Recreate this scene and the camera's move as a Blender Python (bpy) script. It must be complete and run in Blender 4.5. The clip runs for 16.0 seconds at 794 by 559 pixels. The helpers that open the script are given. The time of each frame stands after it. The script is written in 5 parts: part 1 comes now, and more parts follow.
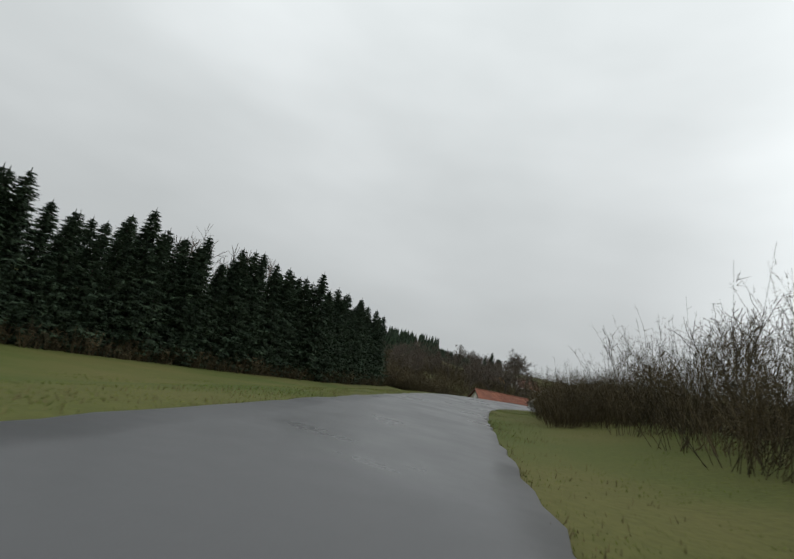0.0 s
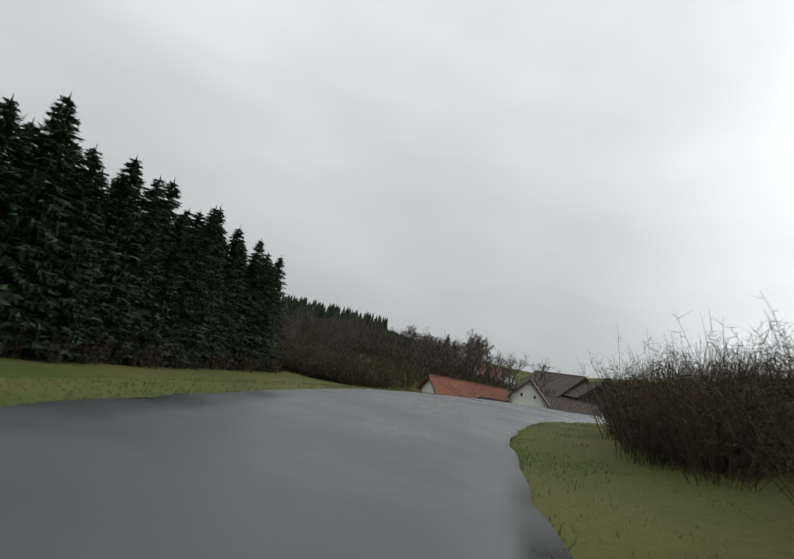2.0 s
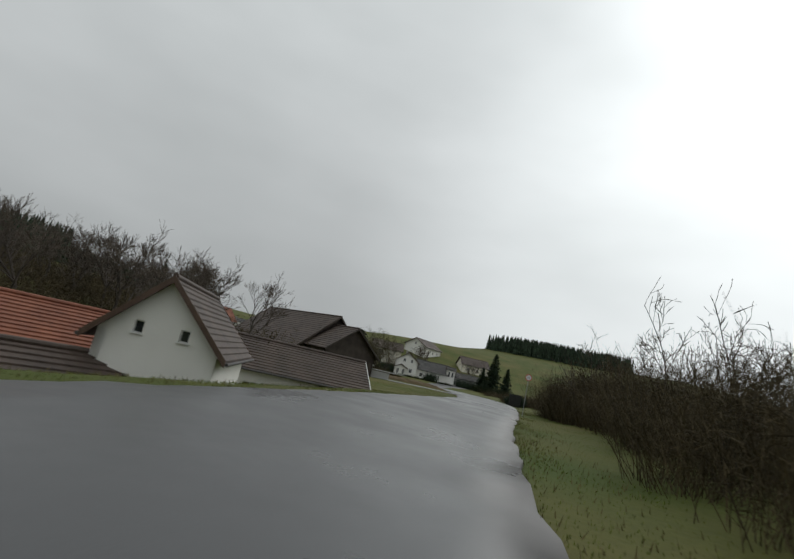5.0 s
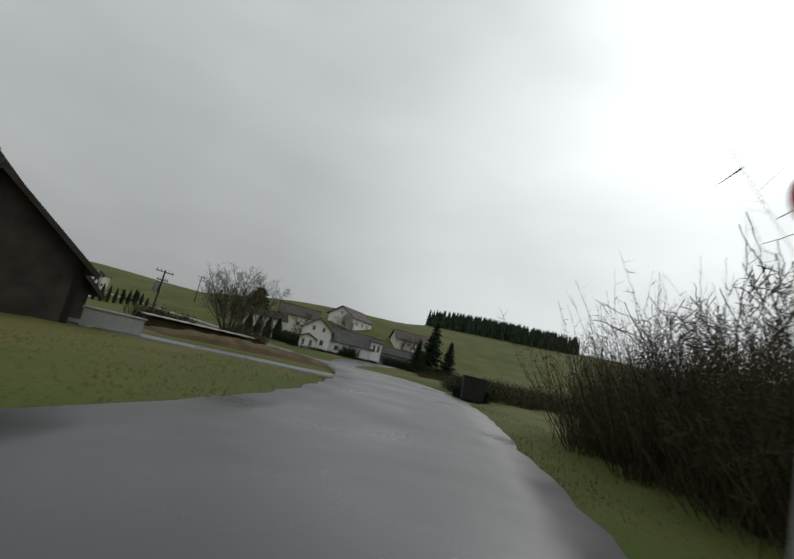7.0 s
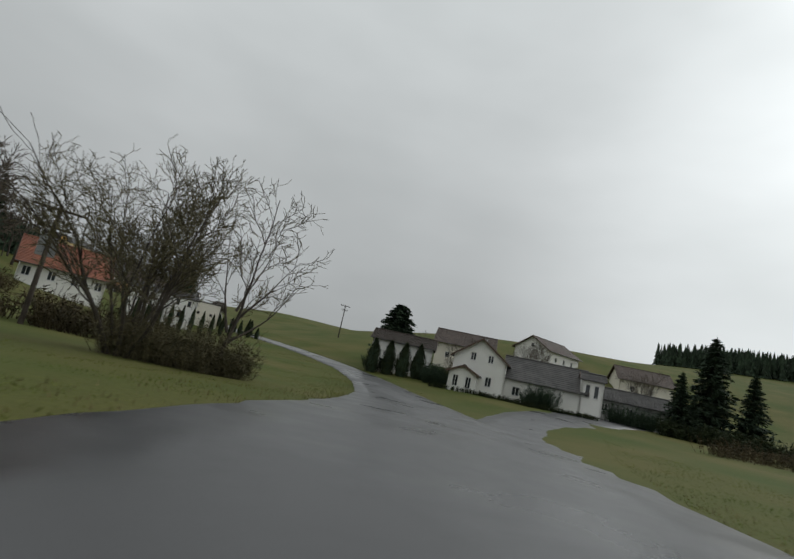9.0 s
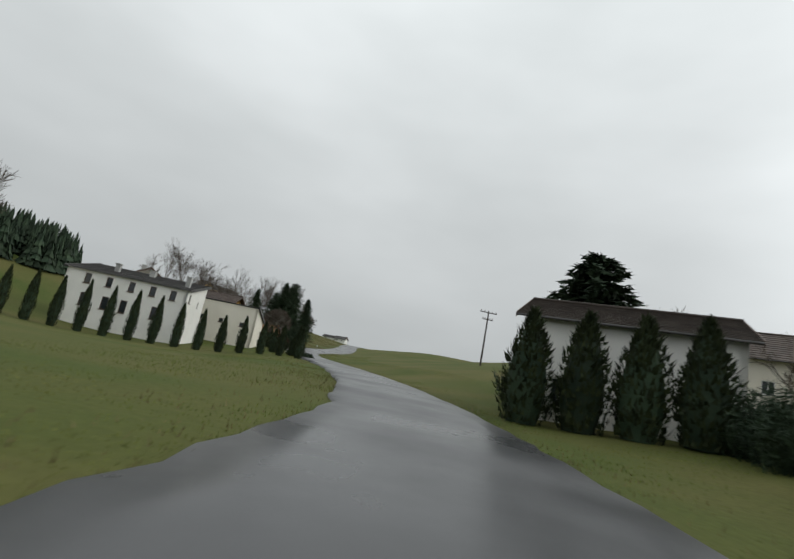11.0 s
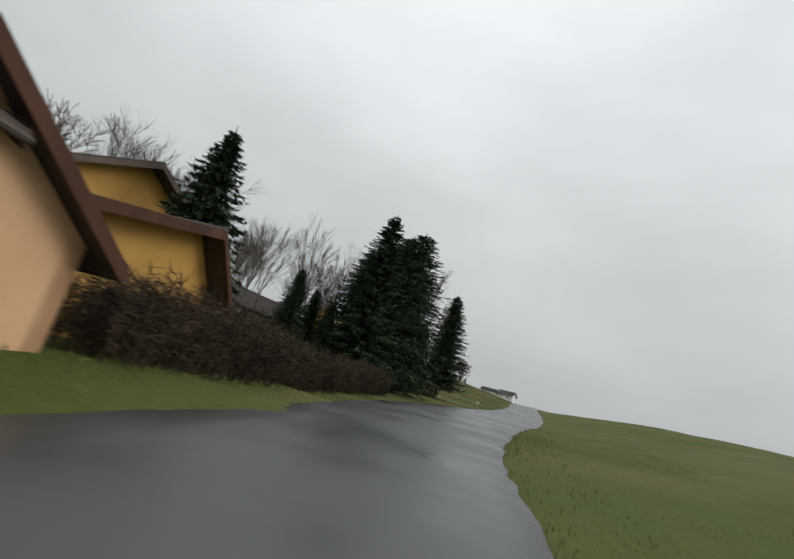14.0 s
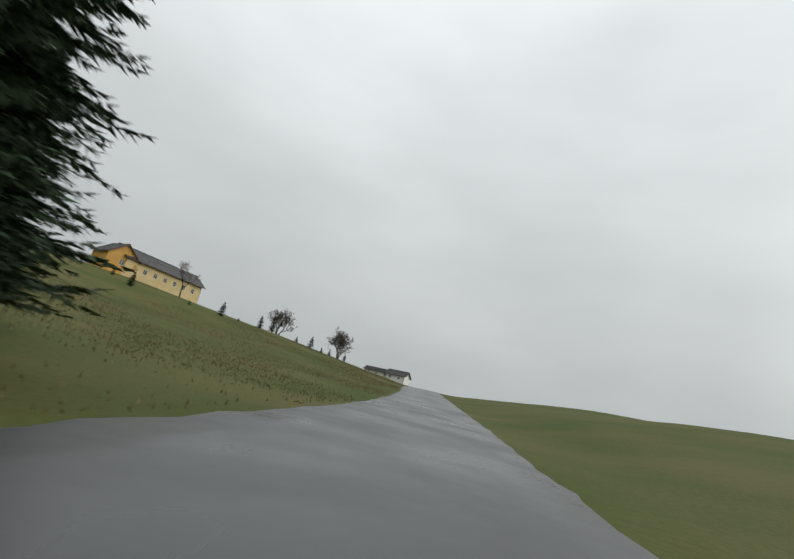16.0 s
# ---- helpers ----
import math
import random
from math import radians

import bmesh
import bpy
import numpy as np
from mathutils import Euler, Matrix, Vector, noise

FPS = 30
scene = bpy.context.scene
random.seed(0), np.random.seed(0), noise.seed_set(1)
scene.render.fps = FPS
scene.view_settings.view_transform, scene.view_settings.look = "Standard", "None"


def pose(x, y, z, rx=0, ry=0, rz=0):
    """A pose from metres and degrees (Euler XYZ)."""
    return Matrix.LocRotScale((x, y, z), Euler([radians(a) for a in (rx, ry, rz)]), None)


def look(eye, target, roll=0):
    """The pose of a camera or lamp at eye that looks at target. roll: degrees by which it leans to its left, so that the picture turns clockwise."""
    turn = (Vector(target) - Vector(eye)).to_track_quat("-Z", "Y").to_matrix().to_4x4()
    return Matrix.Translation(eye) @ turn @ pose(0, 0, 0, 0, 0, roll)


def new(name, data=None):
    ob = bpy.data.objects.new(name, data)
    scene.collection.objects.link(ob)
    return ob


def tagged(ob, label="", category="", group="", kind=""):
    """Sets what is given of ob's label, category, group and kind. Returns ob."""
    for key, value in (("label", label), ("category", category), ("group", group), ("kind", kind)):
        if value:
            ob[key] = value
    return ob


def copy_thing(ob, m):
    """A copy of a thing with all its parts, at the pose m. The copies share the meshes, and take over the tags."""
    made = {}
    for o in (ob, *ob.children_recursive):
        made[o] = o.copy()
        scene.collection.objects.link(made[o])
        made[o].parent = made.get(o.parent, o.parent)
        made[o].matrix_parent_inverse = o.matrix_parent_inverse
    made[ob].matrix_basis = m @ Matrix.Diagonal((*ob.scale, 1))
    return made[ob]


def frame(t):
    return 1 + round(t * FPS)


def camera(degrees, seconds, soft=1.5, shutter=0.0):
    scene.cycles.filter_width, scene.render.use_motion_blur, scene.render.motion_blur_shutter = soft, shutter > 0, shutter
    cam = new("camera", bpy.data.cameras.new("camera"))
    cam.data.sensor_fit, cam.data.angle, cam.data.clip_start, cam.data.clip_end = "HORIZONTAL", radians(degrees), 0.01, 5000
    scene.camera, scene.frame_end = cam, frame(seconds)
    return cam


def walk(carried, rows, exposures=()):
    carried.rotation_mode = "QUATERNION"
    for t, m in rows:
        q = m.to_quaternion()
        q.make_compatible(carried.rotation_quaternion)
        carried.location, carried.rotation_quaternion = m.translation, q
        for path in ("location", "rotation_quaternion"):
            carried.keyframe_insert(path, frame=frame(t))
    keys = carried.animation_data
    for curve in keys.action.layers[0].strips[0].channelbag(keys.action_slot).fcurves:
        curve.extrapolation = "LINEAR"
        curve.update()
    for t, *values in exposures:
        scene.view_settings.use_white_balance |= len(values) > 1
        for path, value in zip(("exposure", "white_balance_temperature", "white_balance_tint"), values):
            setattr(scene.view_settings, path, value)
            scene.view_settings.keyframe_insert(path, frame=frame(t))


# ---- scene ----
cam = camera(79.06, 16.0, soft=1.5, shutter=0.13)

# seconds, x, y, z, yaw to the left of +y, pitch up, roll: a car's screen camera driven along a village road
PATH = [
    (0.0, 0.00, 0.00, 3.11, -0.99, 9.98, 11.67),
    (0.5, 1.54, 8.59, 2.97, -2.23, 10.00, 11.42),
    (1.0, 3.23, 17.00, 2.84, -3.27, 9.88, 11.21),
    (1.5, 5.02, 25.06, 2.71, -4.73, 9.72, 11.20),
    (2.0, 6.93, 32.56, 2.60, -6.68, 9.66, 11.35),
    (2.5, 8.94, 39.32, 2.51, -9.36, 10.01, 11.62),
    (3.0, 11.18, 45.37, 2.46, -14.22, 9.96, 11.53),
    (3.5, 13.91, 51.07, 2.44, -19.76, 10.73, 12.62),
    (4.0, 17.41, 56.84, 2.45, -25.54, 11.12, 13.93),
    (4.5, 21.87, 62.81, 2.43, -30.75, 10.50, 13.33),
    (5.0, 27.30, 68.93, 2.42, -35.16, 10.21, 13.04),
    (5.5, 33.64, 75.17, 2.39, -38.65, 10.04, 12.91),
    (6.0, 40.81, 81.51, 2.37, -41.19, 9.83, 12.90),
    (6.5, 48.70, 87.99, 2.34, -42.81, 10.46, 12.64),
    (7.0, 57.09, 94.76, 2.31, -42.30, 9.52, 13.62),
    (7.5, 65.62, 102.03, 2.28, -39.65, 9.40, 14.20),
    (8.0, 73.73, 109.96, 2.25, -34.51, 8.99, 13.52),
    (8.5, 80.85, 118.82, 2.21, -25.97, 9.49, 13.00),
    (9.0, 86.75, 128.71, 2.19, -18.47, 9.89, 12.56),
    (9.5, 91.91, 139.28, 1.90, -16.52, 10.02, 12.56),
    (10.0, 96.57, 150.29, 1.42, -12.28, 10.75, 12.17),
    (10.5, 100.22, 161.82, 1.13, -5.79, 11.42, 11.83),
    (11.0, 102.40, 173.82, 1.22, 2.24, 11.61, 11.50),
    (11.5, 102.88, 186.11, 1.61, 10.43, 10.60, 10.78),
    (12.0, 101.81, 198.44, 2.06, 16.81, 10.86, 11.48),
    (12.5, 99.39, 210.67, 2.47, 23.05, 11.65, 13.47),
    (13.0, 95.88, 222.97, 2.87, 26.34, 12.23, 13.58),
    (13.5, 92.15, 235.30, 3.29, 24.82, 12.57, 14.76),
    (14.0, 88.94, 247.67, 3.71, 21.88, 13.61, 15.91),
    (14.5, 86.45, 260.34, 4.23, 17.87, 14.36, 15.36),
    (15.0, 84.86, 273.24, 4.83, 13.62, 15.14, 14.80),
    (15.5, 84.13, 286.23, 5.47, 10.21, 15.31, 14.51),
    (16.0, 83.90, 299.30, 6.13, 9.06, 15.31, 13.51),
]


def heading(yaw, pitch, roll):
    ahead = Vector((-math.sin(radians(yaw)) * math.cos(radians(pitch)), math.cos(radians(yaw)) * math.cos(radians(pitch)), math.sin(radians(pitch))))
    return ahead, roll


ROWS = []
for t, x, y, z, yaw, pitch, roll in PATH:
    ahead, lean = heading(yaw, pitch, roll)
    ROWS.append((t, look((x, y, z), Vector((x, y, z)) + ahead * 10, lean)))
EXPOSURES = [(0, -0.02), (3, -0.12), (4.2, -0.28), (6.3, -0.52), (7.5, -0.5), (9.2, -0.4), (11.3, -0.04), (16, -0.08)]
walk(cam, ROWS, EXPOSURES)

# ---- light: an overcast, rainy sky
world = bpy.data.worlds.new("overcast")
scene.world = world
world.use_nodes = True
wn = world.node_tree
wn.nodes.clear()
w_out = wn.nodes.new("ShaderNodeOutputWorld")
w_bg = wn.nodes.new("ShaderNodeBackground")
w_sky = wn.nodes.new("ShaderNodeTexSky")
w_sky.sky_type, w_sky.sun_disc = "NISHITA", False
w_sky.sun_elevation, w_sky.sun_rotation = radians(32), radians(75)
w_sky.air_density, w_sky.dust_density = 1.0, 4.0
w_hsv = wn.nodes.new("ShaderNodeHueSaturation")
w_hsv.inputs["Saturation"].default_value, w_hsv.inputs["Value"].default_value = 0.12, 0.05
w_tc = wn.nodes.new("ShaderNodeTexCoord")
w_map = wn.nodes.new("ShaderNodeMapping")
w_map.inputs["Scale"].default_value = (1.0, 1.0, 2.4)
w_noise = wn.nodes.new("ShaderNodeTexNoise")
w_noise.inputs["Scale"].default_value, w_noise.inputs["Detail"].default_value, w_noise.inputs["Roughness"].default_value = 1.6, 4, 0.45
w_ramp = wn.nodes.new("ShaderNodeValToRGB")
w_ramp.color_ramp.elements[0].position, w_ramp.color_ramp.elements[0].color = 0.22, (0.455, 0.485, 0.49, 1)
w_ramp.color_ramp.elements[1].position, w_ramp.color_ramp.elements[1].color = 0.8, (0.69, 0.725, 0.735, 1)
w_sep = wn.nodes.new("ShaderNodeSeparateXYZ")
w_grad = wn.nodes.new("ShaderNodeMapRange")
w_pow = wn.nodes.new("ShaderNodeMath")
w_pow.operation = "POWER"
w_pow.inputs[1].default_value = 1.8
w_grad.inputs["From Min"].default_value, w_grad.inputs["From Max"].default_value = 0.0, 1.0
w_grad.inputs["To Min"].default_value, w_grad.inputs["To Max"].default_value = 0.9, 2.5
w_mul = wn.nodes.new("ShaderNodeVectorMath")
w_mul.operation = "SCALE"
w_mix = wn.nodes.new("ShaderNodeMix")
w_mix.data_type, w_mix.blend_type = "RGBA", "MIX"
w_mix.inputs["Factor"].default_value = 0.9
wn.links.new(w_tc.outputs["Generated"], w_map.inputs["Vector"])
wn.links.new(w_map.outputs["Vector"], w_noise.inputs["Vector"])
wn.links.new(w_noise.outputs["Fac"], w_ramp.inputs["Fac"])
wn.links.new(w_tc.outputs["Generated"], w_sep.inputs["Vector"])
wn.links.new(w_sep.outputs["Z"], w_pow.inputs[0])
wn.links.new(w_pow.outputs["Value"], w_grad.inputs["Value"])
wn.links.new(w_ramp.outputs["Color"], w_mul.inputs[0])
w_east = wn.nodes.new("ShaderNodeMapRange")
w_east.inputs["From Min"].default_value, w_east.inputs["From Max"].default_value = 0.42, 0.98
w_east.inputs["To Min"].default_value, w_east.inputs["To Max"].default_value = 1.0, 2.2
w_east.interpolation_type = "SMOOTHSTEP"
w_both = wn.nodes.new("ShaderNodeMath")
w_both.operation = "MULTIPLY"
wn.links.new(w_sep.outputs["X"], w_east.inputs["Value"])
wn.links.new(w_grad.outputs["Result"], w_both.inputs[0])
wn.links.new(w_east.outputs["Result"], w_both.inputs[1])
wn.links.new(w_both.outputs["Value"], w_mul.inputs["Scale"])
wn.links.new(w_sky.outputs["Color"], w_hsv.inputs["Color"])
wn.links.new(w_hsv.outputs["Color"], w_mix.inputs["A"])
wn.links.new(w_mul.outputs["Vector"], w_mix.inputs["B"])
wn.links.new(w_mix.outputs["Result"], w_bg.inputs["Color"])
w_bg.inputs["Strength"].default_value = 1.0
wn.links.new(w_bg.outputs["Background"], w_out.inputs["Surface"])
sun = new("sun", bpy.data.lights.new("sun", "SUN"))
sun.data.energy, sun.data.angle, sun.data.color = 0.7, radians(25), (1.0, 0.97, 0.93)
sun.matrix_world = look((0, 0, 50), (-math.sin(radians(75)) * 40, -math.cos(radians(75)) * 40, 25))


# ---- materials
def mat(name, a, b, scale=3.0, rough=0.8, bump=0.3, fine=40.0, metal=0.0, spread=0.0, coat=0.0, spec=0.5, rough2=None):
    """A two-scale procedural surface: colours a and b by a large noise, a fine grain in colour and relief."""
    m = bpy.data.materials.new(name)
    m.use_nodes = True
    nt = m.node_tree
    bsdf = nt.nodes["Principled BSDF"]
    tc = nt.nodes.new("ShaderNodeTexCoord")
    big = nt.nodes.new("ShaderNodeTexNoise")
    big.inputs["Scale"].default_value, big.inputs["Detail"].default_value = scale, 6
    small = nt.nodes.new("ShaderNodeTexNoise")
    small.inputs["Scale"].default_value, small.inputs["Detail"].default_value = fine, 3
    for n in (big, small):
        nt.links.new(tc.outputs["Object"], n.inputs["Vector"])
    ramp = nt.nodes.new("ShaderNodeValToRGB")
    ramp.color_ramp.elements[0].position, ramp.color_ramp.elements[0].color = 0.32, (*a, 1)
    ramp.color_ramp.elements[1].position, ramp.color_ramp.elements[1].color = 0.68, (*b, 1)
    nt.links.new(big.outputs["Fac"], ramp.inputs["Fac"])
    grain = nt.nodes.new("ShaderNodeMapRange")
    grain.inputs["To Min"].default_value, grain.inputs["To Max"].default_value = 0.72, 1.28
    nt.links.new(small.outputs["Fac"], grain.inputs["Value"])
    mul = nt.nodes.new("ShaderNodeVectorMath")
    mul.operation = "SCALE"
    nt.links.new(ramp.outputs["Color"], mul.inputs[0])
    nt.links.new(grain.outputs["Result"], mul.inputs["Scale"])
    last = mul.outputs["Vector"]
    if spread:
        info = nt.nodes.new("ShaderNodeObjectInfo")
        geo = nt.nodes.new("ShaderNodeNewGeometry")
        add = nt.nodes.new("ShaderNodeMath")
        add.operation = "ADD"
        frac = nt.nodes.new("ShaderNodeMath")
        frac.operation = "FRACT"
        vary = nt.nodes.new("ShaderNodeMapRange")
        vary.inputs["To Min"].default_value, vary.inputs["To Max"].default_value = 1 - spread, 1 + spread
        mul2 = nt.nodes.new("ShaderNodeVectorMath")
        mul2.operation = "SCALE"
        nt.links.new(info.outputs["Random"], add.inputs[0])
        nt.links.new(geo.outputs["Random Per Island"], add.inputs[1])
        nt.links.new(add.outputs["Value"], frac.inputs[0])
        nt.links.new(frac.outputs["Value"], vary.inputs["Value"])
        nt.links.new(last, mul2.inputs[0])
        nt.links.new(vary.outputs["Result"], mul2.inputs["Scale"])
        last = mul2.outputs["Vector"]
    nt.links.new(last, bsdf.inputs["Base Color"])
    if rough2 is None:
        bsdf.inputs["Roughness"].default_value = rough
    else:
        rr = nt.nodes.new("ShaderNodeMapRange")
        rr.inputs["From Min"].default_value, rr.inputs["From Max"].default_value = 0.35, 0.65
        rr.inputs["To Min"].default_value, rr.inputs["To Max"].default_value = rough, rough2
        nt.links.new(big.outputs["Fac"], rr.inputs["Value"])
        nt.links.new(rr.outputs["Result"], bsdf.inputs["Roughness"])
    bsdf.inputs["Metallic"].default_value = metal
    bsdf.inputs["Specular IOR Level"].default_value = spec
    bsdf.inputs["Coat Weight"].default_value = coat
    bsdf.inputs["Coat Roughness"].default_value = 0.12
    if bump:
        bp = nt.nodes.new("ShaderNodeBump")
        bp.inputs["Strength"].default_value, bp.inputs["Distance"].default_value = bump, 0.02
        nt.links.new(small.outputs["Fac"], bp.inputs["Height"])
        nt.links.new(bp.outputs["Normal"], bsdf.inputs["Normal"])
    return m


M_GROUND = mat("meadow_soil", (0.052, 0.073, 0.014), (0.100, 0.092, 0.030), 0.11, 0.95, 0.8, 6.0, spec=0.15)
M_GRASS = mat("wet_grass", (0.085, 0.125, 0.018), (0.155, 0.165, 0.04), 0.25, 0.75, 0.0, 9.0, spread=0.35, spec=0.3)
M_DRY = mat("dry_grass", (0.12, 0.10, 0.045), (0.17, 0.145, 0.07), 0.4, 0.9, 0.0, 9.0, spread=0.3, spec=0.2)
M_ROAD = mat("wet_asphalt", (0.035, 0.036, 0.038), (0.06, 0.06, 0.062), 0.3, 0.26, 0.07, 60.0, coat=0.0, spec=0.6, rough2=0.48)
M_RED = mat("red_sign_border", (0.42, 0.03, 0.03), (0.5, 0.05, 0.04), 2.0, 0.4, 0.0, 30.0)
M_BLACK = mat("black_steel", (0.012, 0.012, 0.013), (0.025, 0.025, 0.026), 1.5, 0.55, 0.2, 20.0)
M_PATCH = mat("asphalt_patch", (0.02, 0.02, 0.022), (0.03, 0.03, 0.032), 0.8, 0.2, 0.25, 60.0, rough2=0.4)
M_SOIL = mat("bare_soil", (0.055, 0.042, 0.02), (0.10, 0.07, 0.035), 0.8, 0.95, 1.0, 8.0, spec=0.2)
M_NEEDLE = mat("spruce_needles", (0.020, 0.036, 0.018), (0.042, 0.066, 0.032), 0.9, 0.8, 0.0, 12.0, spread=0.4, spec=0.2)
M_DARKNEEDLE = mat("dark_needles", (0.019, 0.034, 0.020), (0.038, 0.058, 0.032), 0.9, 0.8, 0.0, 12.0, spread=0.45, spec=0.2)
M_THUJA = mat("thuja_scales", (0.014, 0.022, 0.009), (0.032, 0.042, 0.016), 2.0, 0.8, 0.0, 14.0, spread=0.4, spec=0.2)
M_BARK = mat("bark", (0.035, 0.028, 0.022), (0.075, 0.06, 0.048), 2.0, 0.9, 0.8, 25.0)
M_TWIG = mat("bare_twigs", (0.05, 0.038, 0.028), (0.095, 0.075, 0.055), 1.0, 0.9, 0.0, 20.0, spread=0.3)
M_BIRCH = mat("pale_bark", (0.06, 0.05, 0.042), (0.18, 0.16, 0.135), 2.0, 0.85, 0.4, 18.0)
M_PALEBARK = mat("smooth_pale_bark", (0.16, 0.15, 0.12), (0.30, 0.28, 0.24), 3.0, 0.8, 0.3, 20.0)
M_BLUE = mat("blue_plastic", (0.012, 0.03, 0.22), (0.02, 0.05, 0.30), 2.0, 0.45, 0.05, 30.0)
M_WILLOW = mat("mossy_twigs", (0.062, 0.054, 0.026), (0.115, 0.10, 0.05), 1.0, 0.9, 0.0, 20.0, spread=0.35)
M_BRUSH = mat("winter_brush", (0.035, 0.03, 0.016), (0.085, 0.065, 0.034), 0.5, 0.9, 0.0, 12.0, spread=0.45, spec=0.2)
M_HEDGE = mat("brown_hedge_twigs", (0.036, 0.026, 0.018), (0.068, 0.047, 0.030), 0.8, 0.9, 0.0, 14.0, spread=0.4, spec=0.2)
M_WHITE = mat("white_render", (0.72, 0.71, 0.67), (0.80, 0.79, 0.75), 0.5, 0.9, 0.25, 45.0)
M_CREAM = mat("cream_render", (0.66, 0.62, 0.53), (0.74, 0.70, 0.61), 0.5, 0.9, 0.25, 45.0)
M_PEACH = mat("peach_render", (0.62, 0.36, 0.19), (0.70, 0.43, 0.24), 0.6, 0.9, 0.25, 50.0)
M_OCHRE = mat("ochre_render", (0.50, 0.27, 0.06), (0.60, 0.34, 0.09), 0.6, 0.9, 0.25, 50.0)
M_PALEYELLOW = mat("pale_yellow_render", (0.56, 0.42, 0.20), (0.66, 0.51, 0.27), 0.5, 0.9, 0.25, 45.0)
M_YELLOW = mat("yellow_metal_door", (0.42, 0.25, 0.045), (0.50, 0.31, 0.06), 0.8, 0.5, 0.1, 30.0)
M_TILE_RED = mat("red_roof_tiles", (0.15, 0.052, 0.03), (0.24, 0.085, 0.045), 0.9, 0.75, 0.6, 9.0)
M_TILE_BROWN = mat("brown_roof_tiles", (0.046, 0.033, 0.027), (0.080, 0.056, 0.044), 0.9, 0.7, 0.6, 9.0)
M_TILE_GREY = mat("grey_roofing", (0.05, 0.048, 0.047), (0.09, 0.085, 0.082), 0.9, 0.7, 0.5, 9.0)
M_WOOD = mat("stained_wood", (0.050, 0.020, 0.011), (0.088, 0.035, 0.018), 1.5, 0.7, 0.3, 30.0, spec=0.25)
M_OLDWOOD = mat("weathered_boards", (0.025, 0.018, 0.013), (0.055, 0.042, 0.033), 1.2, 0.85, 0.6, 18.0, spread=0.25)
M_CONCRETE = mat("concrete", (0.28, 0.28, 0.27), (0.40, 0.40, 0.38), 0.8, 0.85, 0.4, 30.0)
M_METAL = mat("galvanised_metal", (0.30, 0.31, 0.32), (0.42, 0.43, 0.44), 1.5, 0.4, 0.1, 30.0, metal=0.8)
M_FRAME = mat("window_frame_white", (0.60, 0.60, 0.58), (0.72, 0.72, 0.70), 2.0, 0.5, 0.05, 30.0)
M_DARKFRAME = mat("window_frame_brown", (0.06, 0.035, 0.022), (0.10, 0.06, 0.04), 2.0, 0.5, 0.05, 30.0)
M_SIGN = mat("white_sign", (0.66, 0.66, 0.66), (0.74, 0.74, 0.74), 2.0, 0.4, 0.0, 30.0)
M_CURTAIN = mat("dim_room", (0.03, 0.03, 0.03), (0.06, 0.058, 0.055), 1.0, 0.9, 0.0, 10.0)
M_GLASS = mat("window_glass", (0.02, 0.024, 0.027), (0.035, 0.04, 0.045), 1.0, 0.06, 0.0, 10.0, spec=0.8)


# ---- mesh helpers
def part(name, bm, material, parent=None, label=""):
    me = bpy.data.meshes.new(name)
    bm.to_mesh(me)
    bm.free()
    me.materials.append(material)
    ob = new(name, me)
    ob.parent = parent
    return tagged(ob, label)


def raw(name, verts, faces, material, parent=None, label=""):
    me = bpy.data.meshes.new(name)
    me.from_pydata(verts, [], faces)
    me.materials.append(material)
    ob = new(name, me)
    ob.parent = parent
    return tagged(ob, label)


def box(bm, x0, y0, z0, x1, y1, z1, bevel=0.0):
    made = bmesh.ops.create_cube(bm, size=1)["verts"]
    for v in made:
        v.co = Vector((x0 + (v.co.x + 0.5) * (x1 - x0), y0 + (v.co.y + 0.5) * (y1 - y0), z0 + (v.co.z + 0.5) * (z1 - z0)))
    if bevel:
        edges = list({e for v in made for e in v.link_edges})
        bmesh.ops.bevel(bm, geom=edges, offset=bevel, segments=2, affect="EDGES")
    return made


def box_part(name, dims, material, parent, label="", bevel=0.0):
    bm = bmesh.new()
    box(bm, *dims, bevel=bevel)
    return part(name, bm, material, parent, label)


def root(name, label, category, m, group=""):
    ob = new(name)
    ob.matrix_world = m
    return tagged(ob, label, category, group)


def tube(bm, a, b, ra, rb, sides=8):
    """A tapered round bar from a to b."""
    a, b = Vector(a), Vector(b)
    q = (b - a).to_track_quat("Z", "Y").to_matrix()
    rings = []
    for c, r in ((a, ra), (b, rb)):
        rings.append([bm.verts.new(c + q @ Vector((math.cos(2 * math.pi * k / sides) * r, math.sin(2 * math.pi * k / sides) * r, 0))) for k in range(sides)])
    for k in range(sides):
        bm.faces.new((rings[0][k], rings[0][(k + 1) % sides], rings[1][(k + 1) % sides], rings[1][k]))
    bm.faces.new(rings[0][::-1])
    bm.faces.new(rings[1])


# ---- the lie of the land
EYE_HEIGHT = 1.25
LINE = [(-9.0, -45.0, 2.35), (-4.0, -20.0, 2.1)]
LINE += [(x, y, z - EYE_HEIGHT) for t, x, y, z, yaw, pitch, roll in PATH]


def rise(x, y):
    """How far the land beyond the junction has climbed above the valley floor."""
    return 0.0489 * (min(y, 600) - 190) - 0.0017 * (x - 100) - 0.05


def uphill(x, y, z):
    return (x, y, z + rise(x, y))


